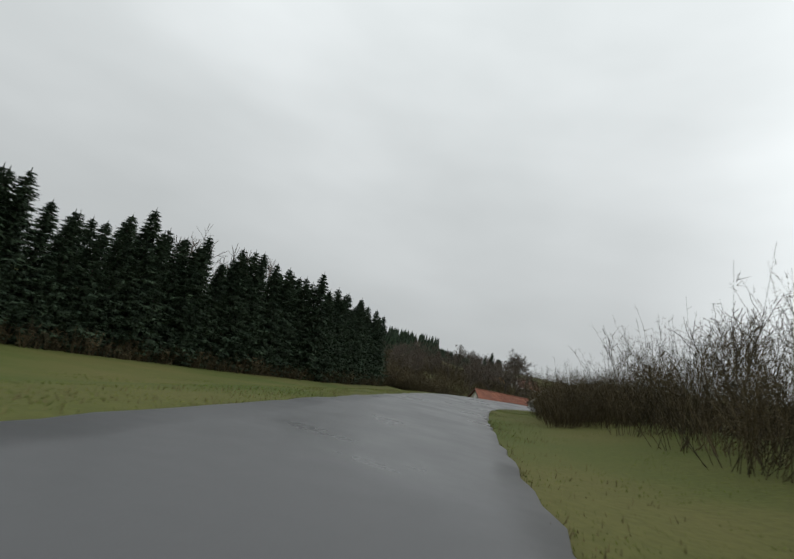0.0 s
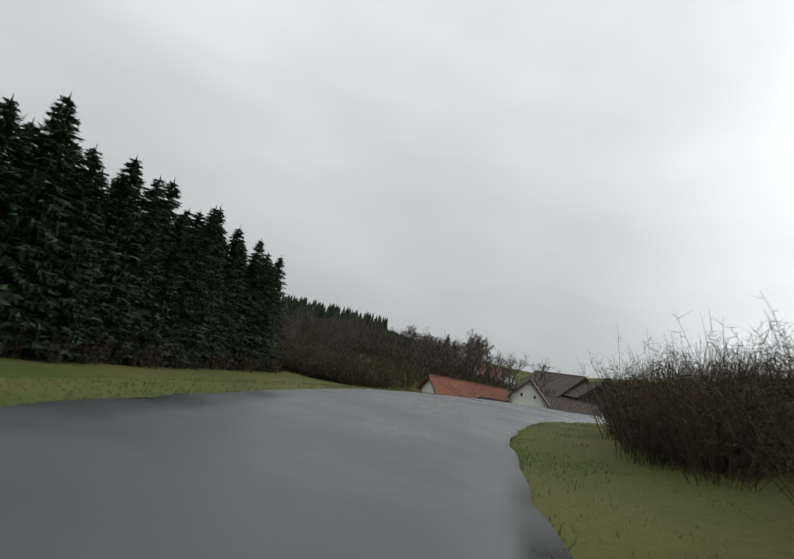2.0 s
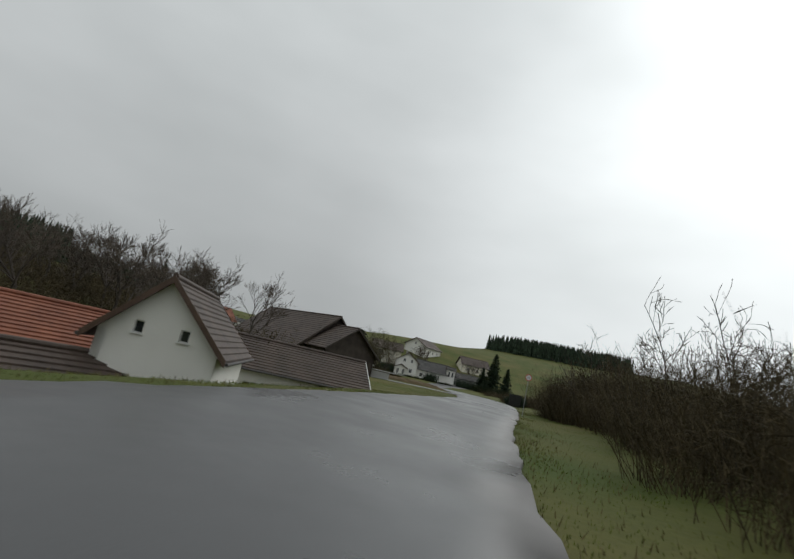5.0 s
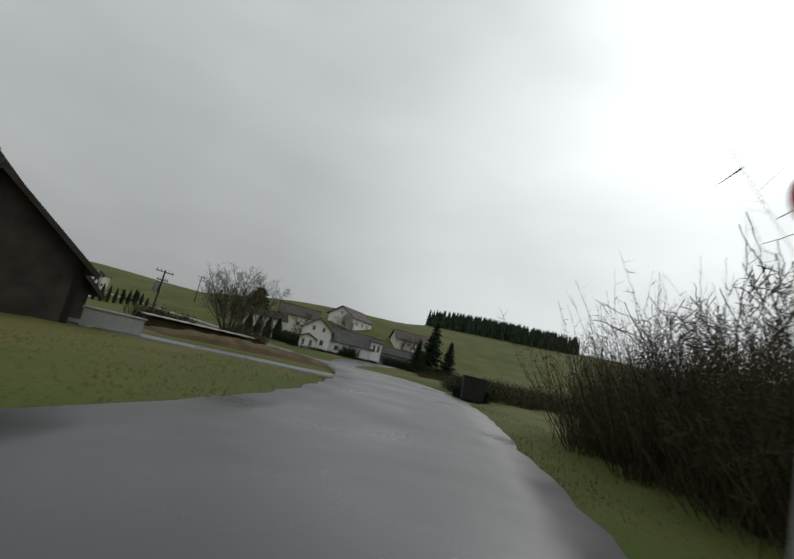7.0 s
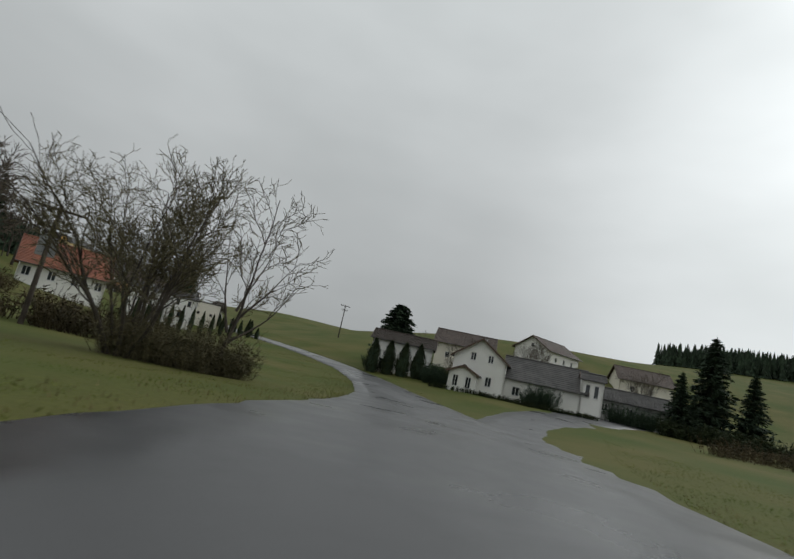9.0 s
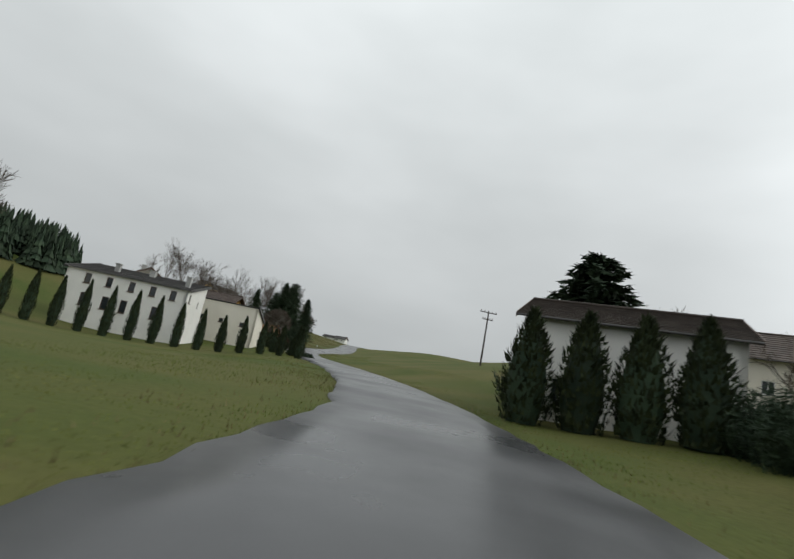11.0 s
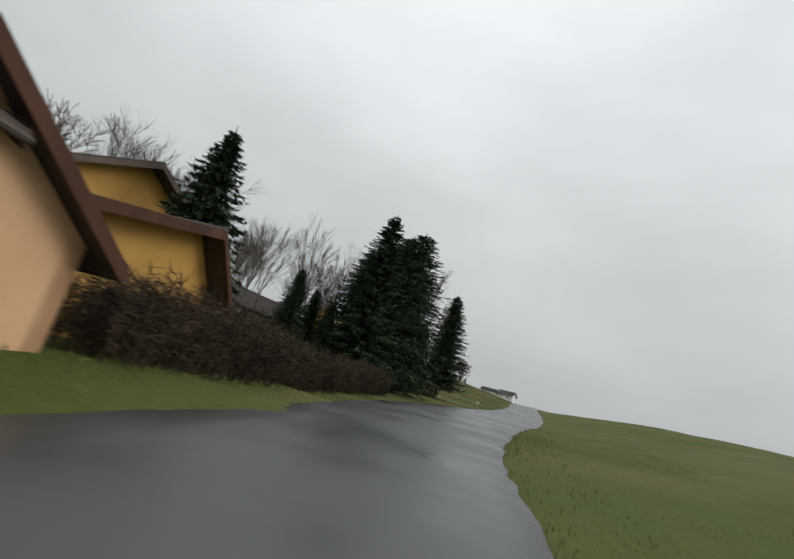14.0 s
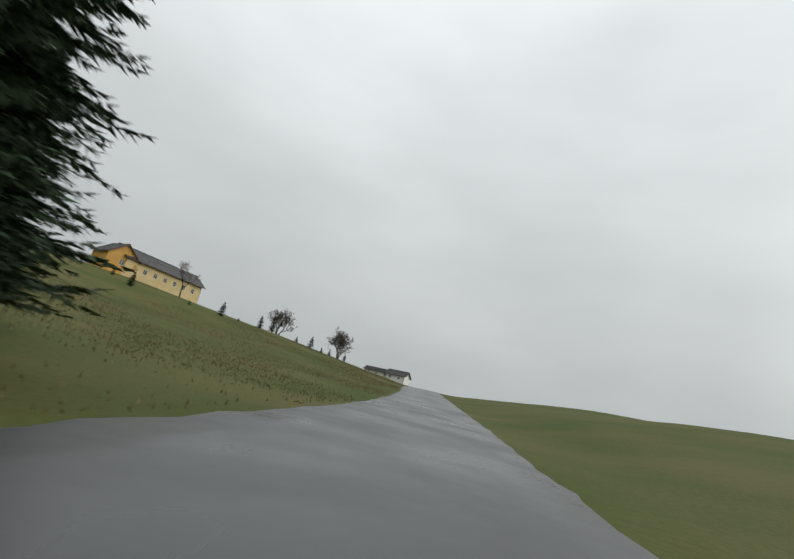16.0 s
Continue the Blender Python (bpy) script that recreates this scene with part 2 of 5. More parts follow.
LINE += [uphill(*p) for p in ((83.6, 325, -0.25), (82, 360, 0.5), (79, 402, 1.9), (79, 440, 2.4), (84, 480, 1.5), (92, 535, -1.0), (100, 600, -4.0), (110, 700, -9.0))]
CL = np.array(LINE)
# a finer centre line, metre by metre
seg = np.r_[0, np.cumsum(np.linalg.norm(np.diff(CL[:, :2], axis=0), axis=1))]


def smooth_line(values, at, where):
    out = np.zeros(len(where))
    m = np.gradient(values, at)
    for k, s in enumerate(where):
        i = min(max(np.searchsorted(at, s) - 1, 0), len(at) - 2)
        h = at[i + 1] - at[i]
        u = (s - at[i]) / h
        out[k] = (2 * u**3 - 3 * u**2 + 1) * values[i] + (u**3 - 2 * u**2 + u) * h * m[i] + (-2 * u**3 + 3 * u**2) * values[i + 1] + (u**3 - u**2) * h * m[i + 1]
    return out


STEP = np.arange(0, seg[-1], 1.0)
FINE = np.stack([smooth_line(CL[:, k], seg, STEP) for k in range(3)], 1)
TAN = np.gradient(FINE[:, :2], axis=0)
TAN /= np.linalg.norm(TAN, axis=1, keepdims=True)
RIGHT = np.stack([TAN[:, 1], -TAN[:, 0]], 1)
T_OF = np.interp(STEP, seg[2:35], [p[0] for p in PATH], left=-1, right=17)
# how far the asphalt reaches to the right and left of the camera's line, by second
EDGE_R = ([-1, 0, 2.5, 3.5, 4.5, 6.5, 7.5, 8.0, 8.6, 9.3, 10, 11, 12, 13, 13.6, 14.5, 16, 17], [1.5, 1.5, 1.2, 0.9, 1.0, 1.7, 2.3, 3.2, 5.0, 5.6, 5.2, 3.6, 2.9, 3.0, 1.6, 1.4, 2.8, 2.9])
EDGE_L = ([-1, 0, 2, 3.5, 5, 6.5, 7.5, 8.5, 9.5, 10.3, 11.5, 12.5, 13.3, 14, 14.4, 15, 16, 17], [-4.4, -4.5, -4.8, -6.2, -6.4, -4.6, -3.7, -4.2, -4.4, -3.8, -2.1, -2.7, -4.0, -4.1, -4.0, -4.9, -4.7, -4.4])
R_OF, L_OF = np.interp(T_OF, *EDGE_R), np.interp(T_OF, *EDGE_L)

VALLEY = [
    (-40, -20, 0.4), (-30, 20, -0.3), (-14, 50, -0.6), (0.9, 81, -0.6), (-60, 60, 0.0), (-40, 120, 1), (-120, 0, 0), (-120, 120, 2), (12, 100, -0.8), (24, 90, -1.2), (34, 90, -1.0), (20, 130, 2.5),
    (20, 200, 7), (23, 249, 11), (45, 245, 9), (58, 226, 4.5), (40, 212, 7), (55, 191, 3.8), (-200, 200, 12), (60, 130, 0.8), (62, 170, 1.0), (75, 85, 1.6), (110, 110, 1.6), (150, 140, 2.0),
    (137, 188, 1.4), (120, 183, 1.0), (109, 197, 0.9), (141, 220, 5), (199, 268, 20), (176, 276, 18.5), (158, 290, 16), (172, 207, 3.5), (330, 330, 36), (430, 230, 40), (300, 60, 10), (200, -100, 5), (260, 400, 16), (250, 560, 10)]
SLOPE = [
    (30, 300, 6), (10, 330, 9), (3, 395, 12), (35, 360, 4.6), (40, 420, 7.0), (56, 440, 4.4), (60, 448, 3.6), (60, 520, 3.0), (-60, 300, 10), (-100, 700, 6), (60, 640, -2), (150, 640, -6), (150, 480, 2.5),
    (70, 214, -0.6), (80, 226, -0.4), (72, 250, 0.2), (81, 247, 0.22), (77, 245, 0.25), (83.6, 246.5, 0.2), (82.8, 252.6, 0.2), (84.0, 249.5, 0.18), (86.5, 237, 0.35), (84, 242, 0.3), (68, 275, 0.4), (60, 300, 1.0),
    (123, 236, 4.5), (115, 262, 3.2), (125, 300, 4.6), (150, 320, 5.0), (110, 350, 4.2), (115, 420, 6.0)]
# the bank inside the first bend: seconds of the drive, metres to the right of the camera's line, height above the road
BANK = []
for at, off, up in ((-0.6, 8, 1.0), (-0.6, 14, 1.6), (0.6, 7, 0.9), (0.6, 13, 1.7), (1.5, 6.5, 0.9), (1.5, 12, 1.8), (2.4, 6, 0.9), (2.4, 11, 1.8), (3.2, 6, 0.9), (3.2, 11, 1.7), (4.0, 6.5, 0.9), (4.0, 11, 1.6), (5.0, 7, 0.8), (5.0, 12, 1.4), (6.0, 7.5, 0.7), (6.0, 13, 1.2), (7.0, 9, 0.6), (7.0, 14, 1.0)):
    n = int(np.searchsorted(T_OF, at))
    BANK.append((*(FINE[n, :2] + RIGHT[n] * off), FINE[n, 2] + up))
HILLS = np.array(VALLEY + [uphill(*p) for p in SLOPE] + BANK, float)
CTRL = np.concatenate([FINE[::14] - [0, 0, 0.04], HILLS])
RANGE = 14.0


def kernel(d2):
    return np.sqrt(d2 + RANGE**2)


_k = kernel(((CTRL[:, None, :2] - CTRL[None, :, :2]) ** 2).sum(-1)) - np.eye(len(CTRL)) * 0.5
_a = np.block([[_k, np.ones((len(CTRL), 1))], [np.ones((1, len(CTRL))), np.zeros((1, 1))]])
_w = np.linalg.solve(_a, np.r_[CTRL[:, 2], 0])


def land(px, py):
    """Heights of the ground at arrays of places."""
    px, py = np.atleast_1d(np.asarray(px, float)), np.atleast_1d(np.asarray(py, float))
    cx, cy = np.clip(px, -260, 480), np.clip(py, -160, 760)
    h = np.empty(len(px))
    for i in range(0, len(px), 4000):
        s = slice(i, i + 4000)
        d2 = (cx[s, None] - CTRL[None, :, 0]) ** 2 + (cy[s, None] - CTRL[None, :, 1]) ** 2
        h[s] = kernel(d2) @ _w[:-1] + _w[-1]
        e2 = (px[s, None] - FINE[None, :, 0]) ** 2 + (py[s, None] - FINE[None, :, 1]) ** 2
        n = e2.argmin(1)
        off = (px[s] - FINE[n, 0]) * RIGHT[n, 0] + (py[s] - FINE[n, 1]) * RIGHT[n, 1]
        out = np.maximum(np.maximum(off - R_OF[n], L_OF[n] - off), 0)
        out = np.where(e2[np.arange(len(n)), n] > 900, 30, out)
        mix = np.clip(out / np.where((off < 0) & (T_OF[n] > 13.2) & (T_OF[n] < 14.6), 1.3, 9.0), 0, 1)
        mix = mix * mix * (3 - 2 * mix)
        h[s] = (1 - mix) * (FINE[n, 2] - 0.16) + mix * h[s]
    return h


def land_at(x, y):
    return float(land([x], [y])[0])


def axis_steps(spans):
    out = []
    for a, b, step in spans:
        out += list(np.arange(a, b, step))
    return np.array(out + [spans[-1][1]])


gx = axis_steps([(-2600, -600, 250), (-600, -140, 40), (-140, -40, 10), (-40, 160, 2.0), (160, 240, 8), (240, 600, 30), (600, 2600, 250)])
gy = axis_steps([(-2600, -400, 250), (-400, -60, 34), (-60, -20, 8), (-20, 345, 2.0), (345, 460, 5), (460, 800, 20), (800, 3200, 240)])
GX, GY = np.meshgrid(gx, gy)
GZ = land(GX.ravel(), GY.ravel())
rough_rng = np.random.default_rng(4)
near = np.hypot(GX.ravel() - 70, GY.ravel() - 160) < 300
GZ += np.where(near, rough_rng.normal(0, 0.025, GZ.shape), 0)
nx = len(gx)
faces = [(j * nx + i, j * nx + i + 1, (j + 1) * nx + i + 1, (j + 1) * nx + i) for j in range(len(gy) - 1) for i in range(nx - 1)]
ground = raw("ground", np.stack([GX.ravel(), GY.ravel(), GZ], 1).tolist(), faces, M_GROUND)
tagged(ground, "wet green and yellowish winter meadow over rolling land", "ground", kind="structure")
for p in ground.data.polygons:
    p.use_smooth = True


def strip(name, pts, left, right, material, label, lift=0.0, thick=0.3, heights=None):
    """A slab of paving along pts, with its two edges at the offsets left and right of each point."""
    pts = np.asarray(pts, float)
    tan = np.gradient(pts[:, :2], axis=0)
    tan /= np.linalg.norm(tan, axis=1, keepdims=True)
    rt = np.stack([tan[:, 1], -tan[:, 0]], 1)
    rng = np.random.default_rng(len(pts))
    cols = 7
    verts, faces = [], []
    for k in range(len(pts)):
        l, r = np.broadcast_to(left, len(pts))[k] + rng.normal(0, 0.06), np.broadcast_to(right, len(pts))[k] + rng.normal(0, 0.06)
        for c in range(cols):
            o = l + (r - l) * c / (cols - 1)
            x, y = pts[k, :2] + rt[k] * o
            z = pts[k, 2] + lift if heights is None else heights[k] + lift
            crown = 0.05 * (1 - (2 * c / (cols - 1) - 1) ** 2)
            verts.append((x, y, z + crown - 0.05))
        verts.append((*(pts[k, :2] + rt[k] * (l - 0.08)), (pts[k, 2] if heights is None else heights[k]) + lift - thick))
        verts.append((*(pts[k, :2] + rt[k] * (r + 0.08)), (pts[k, 2] if heights is None else heights[k]) + lift - thick))
    n = cols + 2
    for k in range(len(pts) - 1):
        for c in range(cols - 1):
            faces.append((k * n + c, k * n + c + 1, (k + 1) * n + c + 1, (k + 1) * n + c))
        faces.append((k * n + cols, k * n, (k + 1) * n, (k + 1) * n + cols))
        faces.append((k * n + cols - 1, k * n + cols + 1, (k + 1) * n + cols + 1, (k + 1) * n + cols - 1))
    ob = raw(name, verts, faces, material)
    for p in ob.data.polygons:
        p.use_smooth = True
    return tagged(ob, label, "road", kind="structure")


def curve_points(corners, step=1.5):
    c = np.array(corners, float)
    s = np.r_[0, np.cumsum(np.linalg.norm(np.diff(c, axis=0), axis=1))]
    w = np.arange(0, s[-1], step)
    xy = np.stack([smooth_line(c[:, k], s, w) for k in range(2)], 1)
    return np.c_[xy, land(xy[:, 0], xy[:, 1])]


strip("road", FINE, L_OF, R_OF, M_ROAD, "narrow wet asphalt country road with ragged edges")
# the street that runs on past the white houses, the farm track and the paved yard
street = curve_points([(84, 122), (92, 136), (104, 152), (120, 168), (138, 178), (149, 182)])
strip("road", street, -3.6, 4.0, M_ROAD, "wet asphalt side street past the white houses", lift=0.075)
lane = curve_points([(79, 116.5), (73, 115.5), (66, 118), (58, 124), (50, 134)])
strip("road", lane, -1.4, 1.4, M_ROAD, "narrow wet farm track between grass strips", lift=0.07)
yard = curve_points([(91, 233), (87, 238.5), (82, 242.5), (76, 244), (66, 245)], 1.0)
strip("pavement", yard, -3.2, 3.4, M_ROAD, "wet asphalt yard in front of the garage", lift=0.06)


# ---- buildings
def cells(bm, w, top, holes, thick, mid=None):
    """A wall w wide in the plane y = 0..thick, up to top(x), with holes (x, z, width, height): one welded shell."""
    xs = sorted({0.0, w, w / 2 if mid is None else mid} | {h[0] for h in holes} | {h[0] + h[2] for h in holes})
    zs = sorted({h[1] for h in holes} | {h[1] + h[3] for h in holes})
    seen, corners = {}, {}

    def corner(p):
        key = tuple(round(c, 4) for c in p)
        if key not in corners:
            corners[key] = bm.verts.new(p)
        return corners[key]

    for x0, x1 in zip(xs, xs[1:]):
        t0, t1 = top(x0), top(x1)
        cut = [-1.2] + [z for z in zs if -1.19 < z < min(t0, t1) - 0.02]
        for k, z0 in enumerate(cut):
            last = k == len(cut) - 1
            a, b = (t0, t1) if last else (cut[k + 1],) * 2
            mx, mz = (x0 + x1) / 2, (z0 + min(a, b)) / 2
            if any(h[0] < mx < h[0] + h[2] and h[1] < mz < h[1] + h[3] for h in holes):
                continue
            v = [corner(p) for p in ((x0, 0, z0), (x1, 0, z0), (x1, 0, b), (x0, 0, a), (x0, thick, z0), (x1, thick, z0), (x1, thick, b), (x0, thick, a))]
            for f in ((0, 1, 2, 3), (5, 4, 7, 6), (1, 5, 6, 2), (4, 0, 3, 7), (3, 2, 6, 7), (4, 5, 1, 0)):
                fv = [v[i] for i in f]
                seen.setdefault(frozenset(fv), []).append(fv)
    for group in seen.values():
        if len(group) == 1 and len(set(group[0])) == 4:
            bm.faces.new(group[0])


def window(parent, m, w, h, frame_mat=None, bars=1, sill=True):
    """A framed window whose outer lower left corner is m's origin, in a wall whose outside looks to -y."""
    frame_mat = frame_mat or M_FRAME
    bm = bmesh.new()
    t = min(0.07, w * 0.12)
    for d in ((0, 0, w, t), (0, h - t, w, h), (0, t, t, h - t), (w - t, t, w, h - t)):
        box(bm, d[0], 0.09, d[1], d[2], 0.15, d[3])
    for k in range(bars):
        c = w * (k + 1) / (bars + 1)
        box(bm, c - t / 2, 0.1, t, c + t / 2, 0.145, h - t)
    win = part("window", bm, frame_mat, parent)
    win.matrix_local = m
    box_part("pane", (t, 0.118, t, w - t, 0.128, h - t), M_GLASS, win)
    if sill:
        box_part("sill", (-0.06, -0.07, -0.05, w + 0.06, 0.1, 0.0), frame_mat, win, bevel=0.01)
    return win


def house(name, label, x, y, z, ang, length, width, eave, ridge, wall_mat, roof_mat, holes=(), overhang=0.4, trim=None, chimneys=(), mono=False, frame_mat=None, category="house", group="", doors=(), courses=12, gutter=True, shift=0.0, eave_n=None):
    """A gabled house: its ridge runs along its own x. holes: (side, centre, height of the sill, width, height) with side S, N, E or W."""
    trim = trim or M_DARKFRAME
    ob = root(name, label, category, pose(x, y, z, 0, 0, ang), group)
    hl, hw, th = length / 2, width / 2, 0.3
    eave_n = eave if eave_n is None else eave_n

    def gable(v):
        return eave + (ridge - eave) * (v + hw) / (hw + shift) if v < shift else ridge + (eave_n - ridge) * (v - shift) / (hw - shift)

    sides = {"S": (pose(-hl, -hw, 0), length, "x"), "N": (pose(hl, hw, 0, 0, 0, 180), length, "-x"), "E": (pose(hl, -hw, 0, 0, 0, 90), width, "y"), "W": (pose(-hl, hw, 0, 0, 0, -90), width, "-y")}
    for side, (m, w, way) in sides.items():
        spots = []
        for kind, group_holes in (("window", holes), ("door", doors)):
            for s, c, hz, ww, hh in group_holes:
                if s == side:
                    u = c if way in ("x", "y") else -c
                    spots.append((kind, u + w / 2 - ww / 2, hz, ww, hh))
        if mono:
            top = {"S": lambda u: ridge, "N": lambda u: eave, "E": lambda u: ridge + (eave - ridge) * u / width, "W": lambda u: eave + (ridge - eave) * u / width}[side]
        else:
            top = {"S": lambda u: eave, "N": lambda u: eave_n, "E": lambda u: gable(u - hw), "W": lambda u: gable(hw - u)}[side]
        bm = bmesh.new()
        inset = th if side in "SN" else 0.0
        cells(bm, w, top, [s[1:] for s in spots], th, None if side in "SN" or mono else hw + (shift if side == "E" else -shift))
        wall = part("wall", bm, wall_mat, ob)
        wall.matrix_local = m
        for kind, u, hz, ww, hh in spots:
            if kind == "window":
                window(ob, m @ pose(u, 0, hz), ww, hh, frame_mat, bars=1 if ww > 0.6 else 0)
            else:
                bm = bmesh.new()
                n = 1 if ww > 2 else max(4, int(hh / 0.3))
                for k in range(n):
                    box(bm, 0.0, 0.12 + 0.012 * (k % 2), hh * k / n, ww, 0.2, hh * (k + 1) / n - (0.0 if ww > 2 else 0.015))
                door = part("door", bm, M_YELLOW if ww > 2 else trim, ob, "plain ochre panelled garage door" if ww > 2 else "")
                door.matrix_local = m @ pose(u, 0, hz)
                box_part("handle", (ww * 0.8, 0.06, 0.95, ww * 0.8 + 0.12, 0.11, 1.0), M_METAL, door)
    # roof of overlapping courses
    slopes = [(-hw, ridge, hw, eave)] if mono else [(shift, ridge, -hw, eave), (shift, ridge, hw, eave_n)]
    for y0, z0, y1, z1 in slopes:
        run, fall = y1 - y0, z1 - z0
        ext = overhang / abs(run) if run else 0
        ya, za = (y0 - run * ext, z0 - fall * ext) if mono else (y0, z0)
        yb, zb = y1 + run * ext, z1 + fall * ext
        bm = bmesh.new()
        xo = hl + overhang
        profile = []
        for k in range(courses):
            for u, up in ((k / courses, 0.09), ((k + 1) / courses, 0.15)):
                profile.append((ya + (yb - ya) * u, za + (zb - za) * u + up))
        profile += [(yb, zb + 0.03), (ya, za + 0.03)]
        ends = [[bm.verts.new((sx * xo, py, pz)) for py, pz in profile] for sx in (-1, 1)]
        n = len(profile)
        for k in range(n):
            bm.faces.new((ends[0][k], ends[0][(k + 1) % n], ends[1][(k + 1) % n], ends[1][k]))
        bm.faces.new(ends[0])
        bm.faces.new(ends[1][::-1])
        bmesh.ops.recalc_face_normals(bm, faces=bm.faces)
        part("roof", bm, roof_mat, ob)
        for sx in (-1, 1):
            bm = bmesh.new()
            xo = sx * (hl + overhang)
            v = [bm.verts.new(p) for p in ((xo, ya, za + 0.16), (xo, yb, zb + 0.16), (xo, yb, zb - 0.1), (xo, ya, za - 0.1), (xo + sx * 0.04, ya, za + 0.16), (xo + sx * 0.04, yb, zb + 0.16), (xo + sx * 0.04, yb, zb - 0.1), (xo + sx * 0.04, ya, za - 0.1))]
            for f in ((0, 1, 2, 3), (5, 4, 7, 6), (1, 5, 6, 2), (4, 0, 3, 7), (0, 4, 5, 1), (3, 2, 6, 7)):
                bm.faces.new([v[i] for i in f])
            bmesh.ops.recalc_face_normals(bm, faces=bm.faces)
            part("bargeboard", bm, trim, ob)
        if gutter:
            bm = bmesh.new()
            tube(bm, (-hl - overhang, yb + (0.06 if yb > 0 else -0.06), zb + 0.02), (hl + overhang, yb + (0.06 if yb > 0 else -0.06), zb + 0.02), 0.06, 0.06, 8)
            part("gutter", bm, M_TILE_BROWN if wall_mat in (M_PEACH, M_OCHRE) else M_TILE_GREY, ob)
    if not mono:
        bm = bmesh.new()
        tube(bm, (-hl - overhang, shift, ridge + 0.14), (hl + overhang, shift, ridge + 0.14), 0.1, 0.1, 8)
        part("ridge_cap", bm, roof_mat, ob)
    for cx, cy, ch, *half in chimneys:
        bm = bmesh.new()
        base = ridge + (eave - ridge) * (cy + hw) / width if mono else ridge - (ridge - eave) * abs(cy) / hw
        cw = half[0] if half else 0.28
        box(bm, cx - cw, cy - cw, base - 0.4, cx + cw, cy + cw, base + ch)
        box(bm, cx - cw - 0.06, cy - cw - 0.06, base + ch, cx + cw + 0.06, cy + cw + 0.06, base + ch + 0.1)
        part("chimney", bm, M_CONCRETE, ob)
    return ob


# beside the first bend, below the road
house("house", "small white gabled house with two tiny windows below the road", 32.4, 89.6, -1.7, 63, 7.0, 3.9, 3.3, 5.3, M_WHITE, M_TILE_BROWN, [("W", -0.75, 3.35, 0.32, 0.42), ("W", 0.75, 3.35, 0.32, 0.42), ("W", -0.9, 1.0, 0.7, 1.0), ("W", 0.9, 1.0, 0.7, 1.0)], 0.35)
house("barn", "long low barn with a weathered red tile roof", 26.0, 94.0, -1.8, 8, 10.5, 6.0, 1.9, 3.6, M_WHITE, M_TILE_RED, [("S", -2, 0.6, 0.7, 0.8), ("S", 2, 0.6, 0.7, 0.8)], 0.4, courses=14, category="barn")
house("shed", "low lean-to with rusty red tiles beside the white house", 27.6, 87.2, -1.9, 10, 4.2, 3.4, 1.5, 2.5, M_WHITE, M_TILE_BROWN, [("S", 0, 0.5, 0.6, 0.6)], 0.25, category="shed", courses=8)
house("house", "low white house with a pale roof edge below the hillside", 42.0, 99.5, -2.4, -20, 9.0, 6.0, 3.0, 4.6, M_WHITE, M_TILE_BROWN, [("S", -2.5, 1.0, 0.9, 1.1), ("S", 0, 1.0, 0.9, 1.1), ("S", 2.5, 1.0, 0.9, 1.1)], 0.4, trim=M_FRAME)

# the old barn by the road
old = house("barn", "old dark timber barn with a brown tile roof", 56.25, 130.4, 0.5, 97, 17.0, 10.6, 1.9, 6.45, M_OLDWOOD, M_TILE_BROWN, [("W", 2.2, 3.0, 0.7, 0.6)], 0.55, trim=M_OLDWOOD, frame_mat=M_DARKFRAME, category="barn", courses=18, doors=[("W", -1.0, 0.0, 1.9, 2.2)], gutter=False)
for k in range(42):
    u = -5.25 + k * 0.25
    hgt = 1.85 + 4.55 * (1 - (abs(u + 0.12) + 0.12) / 5.3)
    if not (-2.2 < u < 0.0 or 1.6 < u < 2.6):
        box_part("plank", (-8.545 - 0.012 * (k % 3), u, -0.4, -8.505, u + 0.236, hgt - 0.05), M_OLDWOOD, old)

house("shed", "lower dark timber wing before the gable of the old barn", 57.3, 119.6, 0.5, 97, 4.2, 7.4, 2.6, 5.3, M_OLDWOOD, M_TILE_BROWN, [], 0.45, trim=M_OLDWOOD, category="barn", courses=12, gutter=False)

# low shelter beside the bank
shel = root("shelter", "low brown shelter with a pale flat sheet roof", "shed", pose(71.5, 130.5, land_at(71.5, 130.5) - 0.2, 0, 0, -8))
box_part("wall", (-3.4, -1.1, -0.5, 3.4, -0.95, 0.85), M_SOIL, shel)
box_part("wall", (-3.4, 0.95, -0.5, 3.4, 1.1, 1.0), M_SOIL, shel)
box_part("wall", (-3.4, -0.95, -0.5, -3.25, 0.95, 0.9), M_SOIL, shel)
box_part("wall", (3.25, -0.95, -0.5, 3.4, 0.95, 0.9), M_SOIL, shel)
bm = bmesh.new()
for k in range(14):
    box(bm, -3.8 + k * 0.545, -1.5, 0.98 + 0.02 * (k % 2), -3.8 + (k + 1) * 0.545, 1.4, 1.05 + 0.02 * (k % 2))
part("roof", bm, M_CONCRETE, shel, "pale corrugated sheet roof")
slab = root("retaining_wall", "pale low concrete wall standing in the grass", "wall", pose(63.0, 118.6, land_at(63, 118.6), 0, 0, -12))
box_part("wall_block", (-1.2, -0.15, -0.4, 1.2, 0.15, 0.75), M_CONCRETE, slab, bevel=0.03)
box_part("coping", (-1.28, -0.2, 0.75, 1.28, 0.2, 0.83), M_CONCRETE, slab, bevel=0.02)

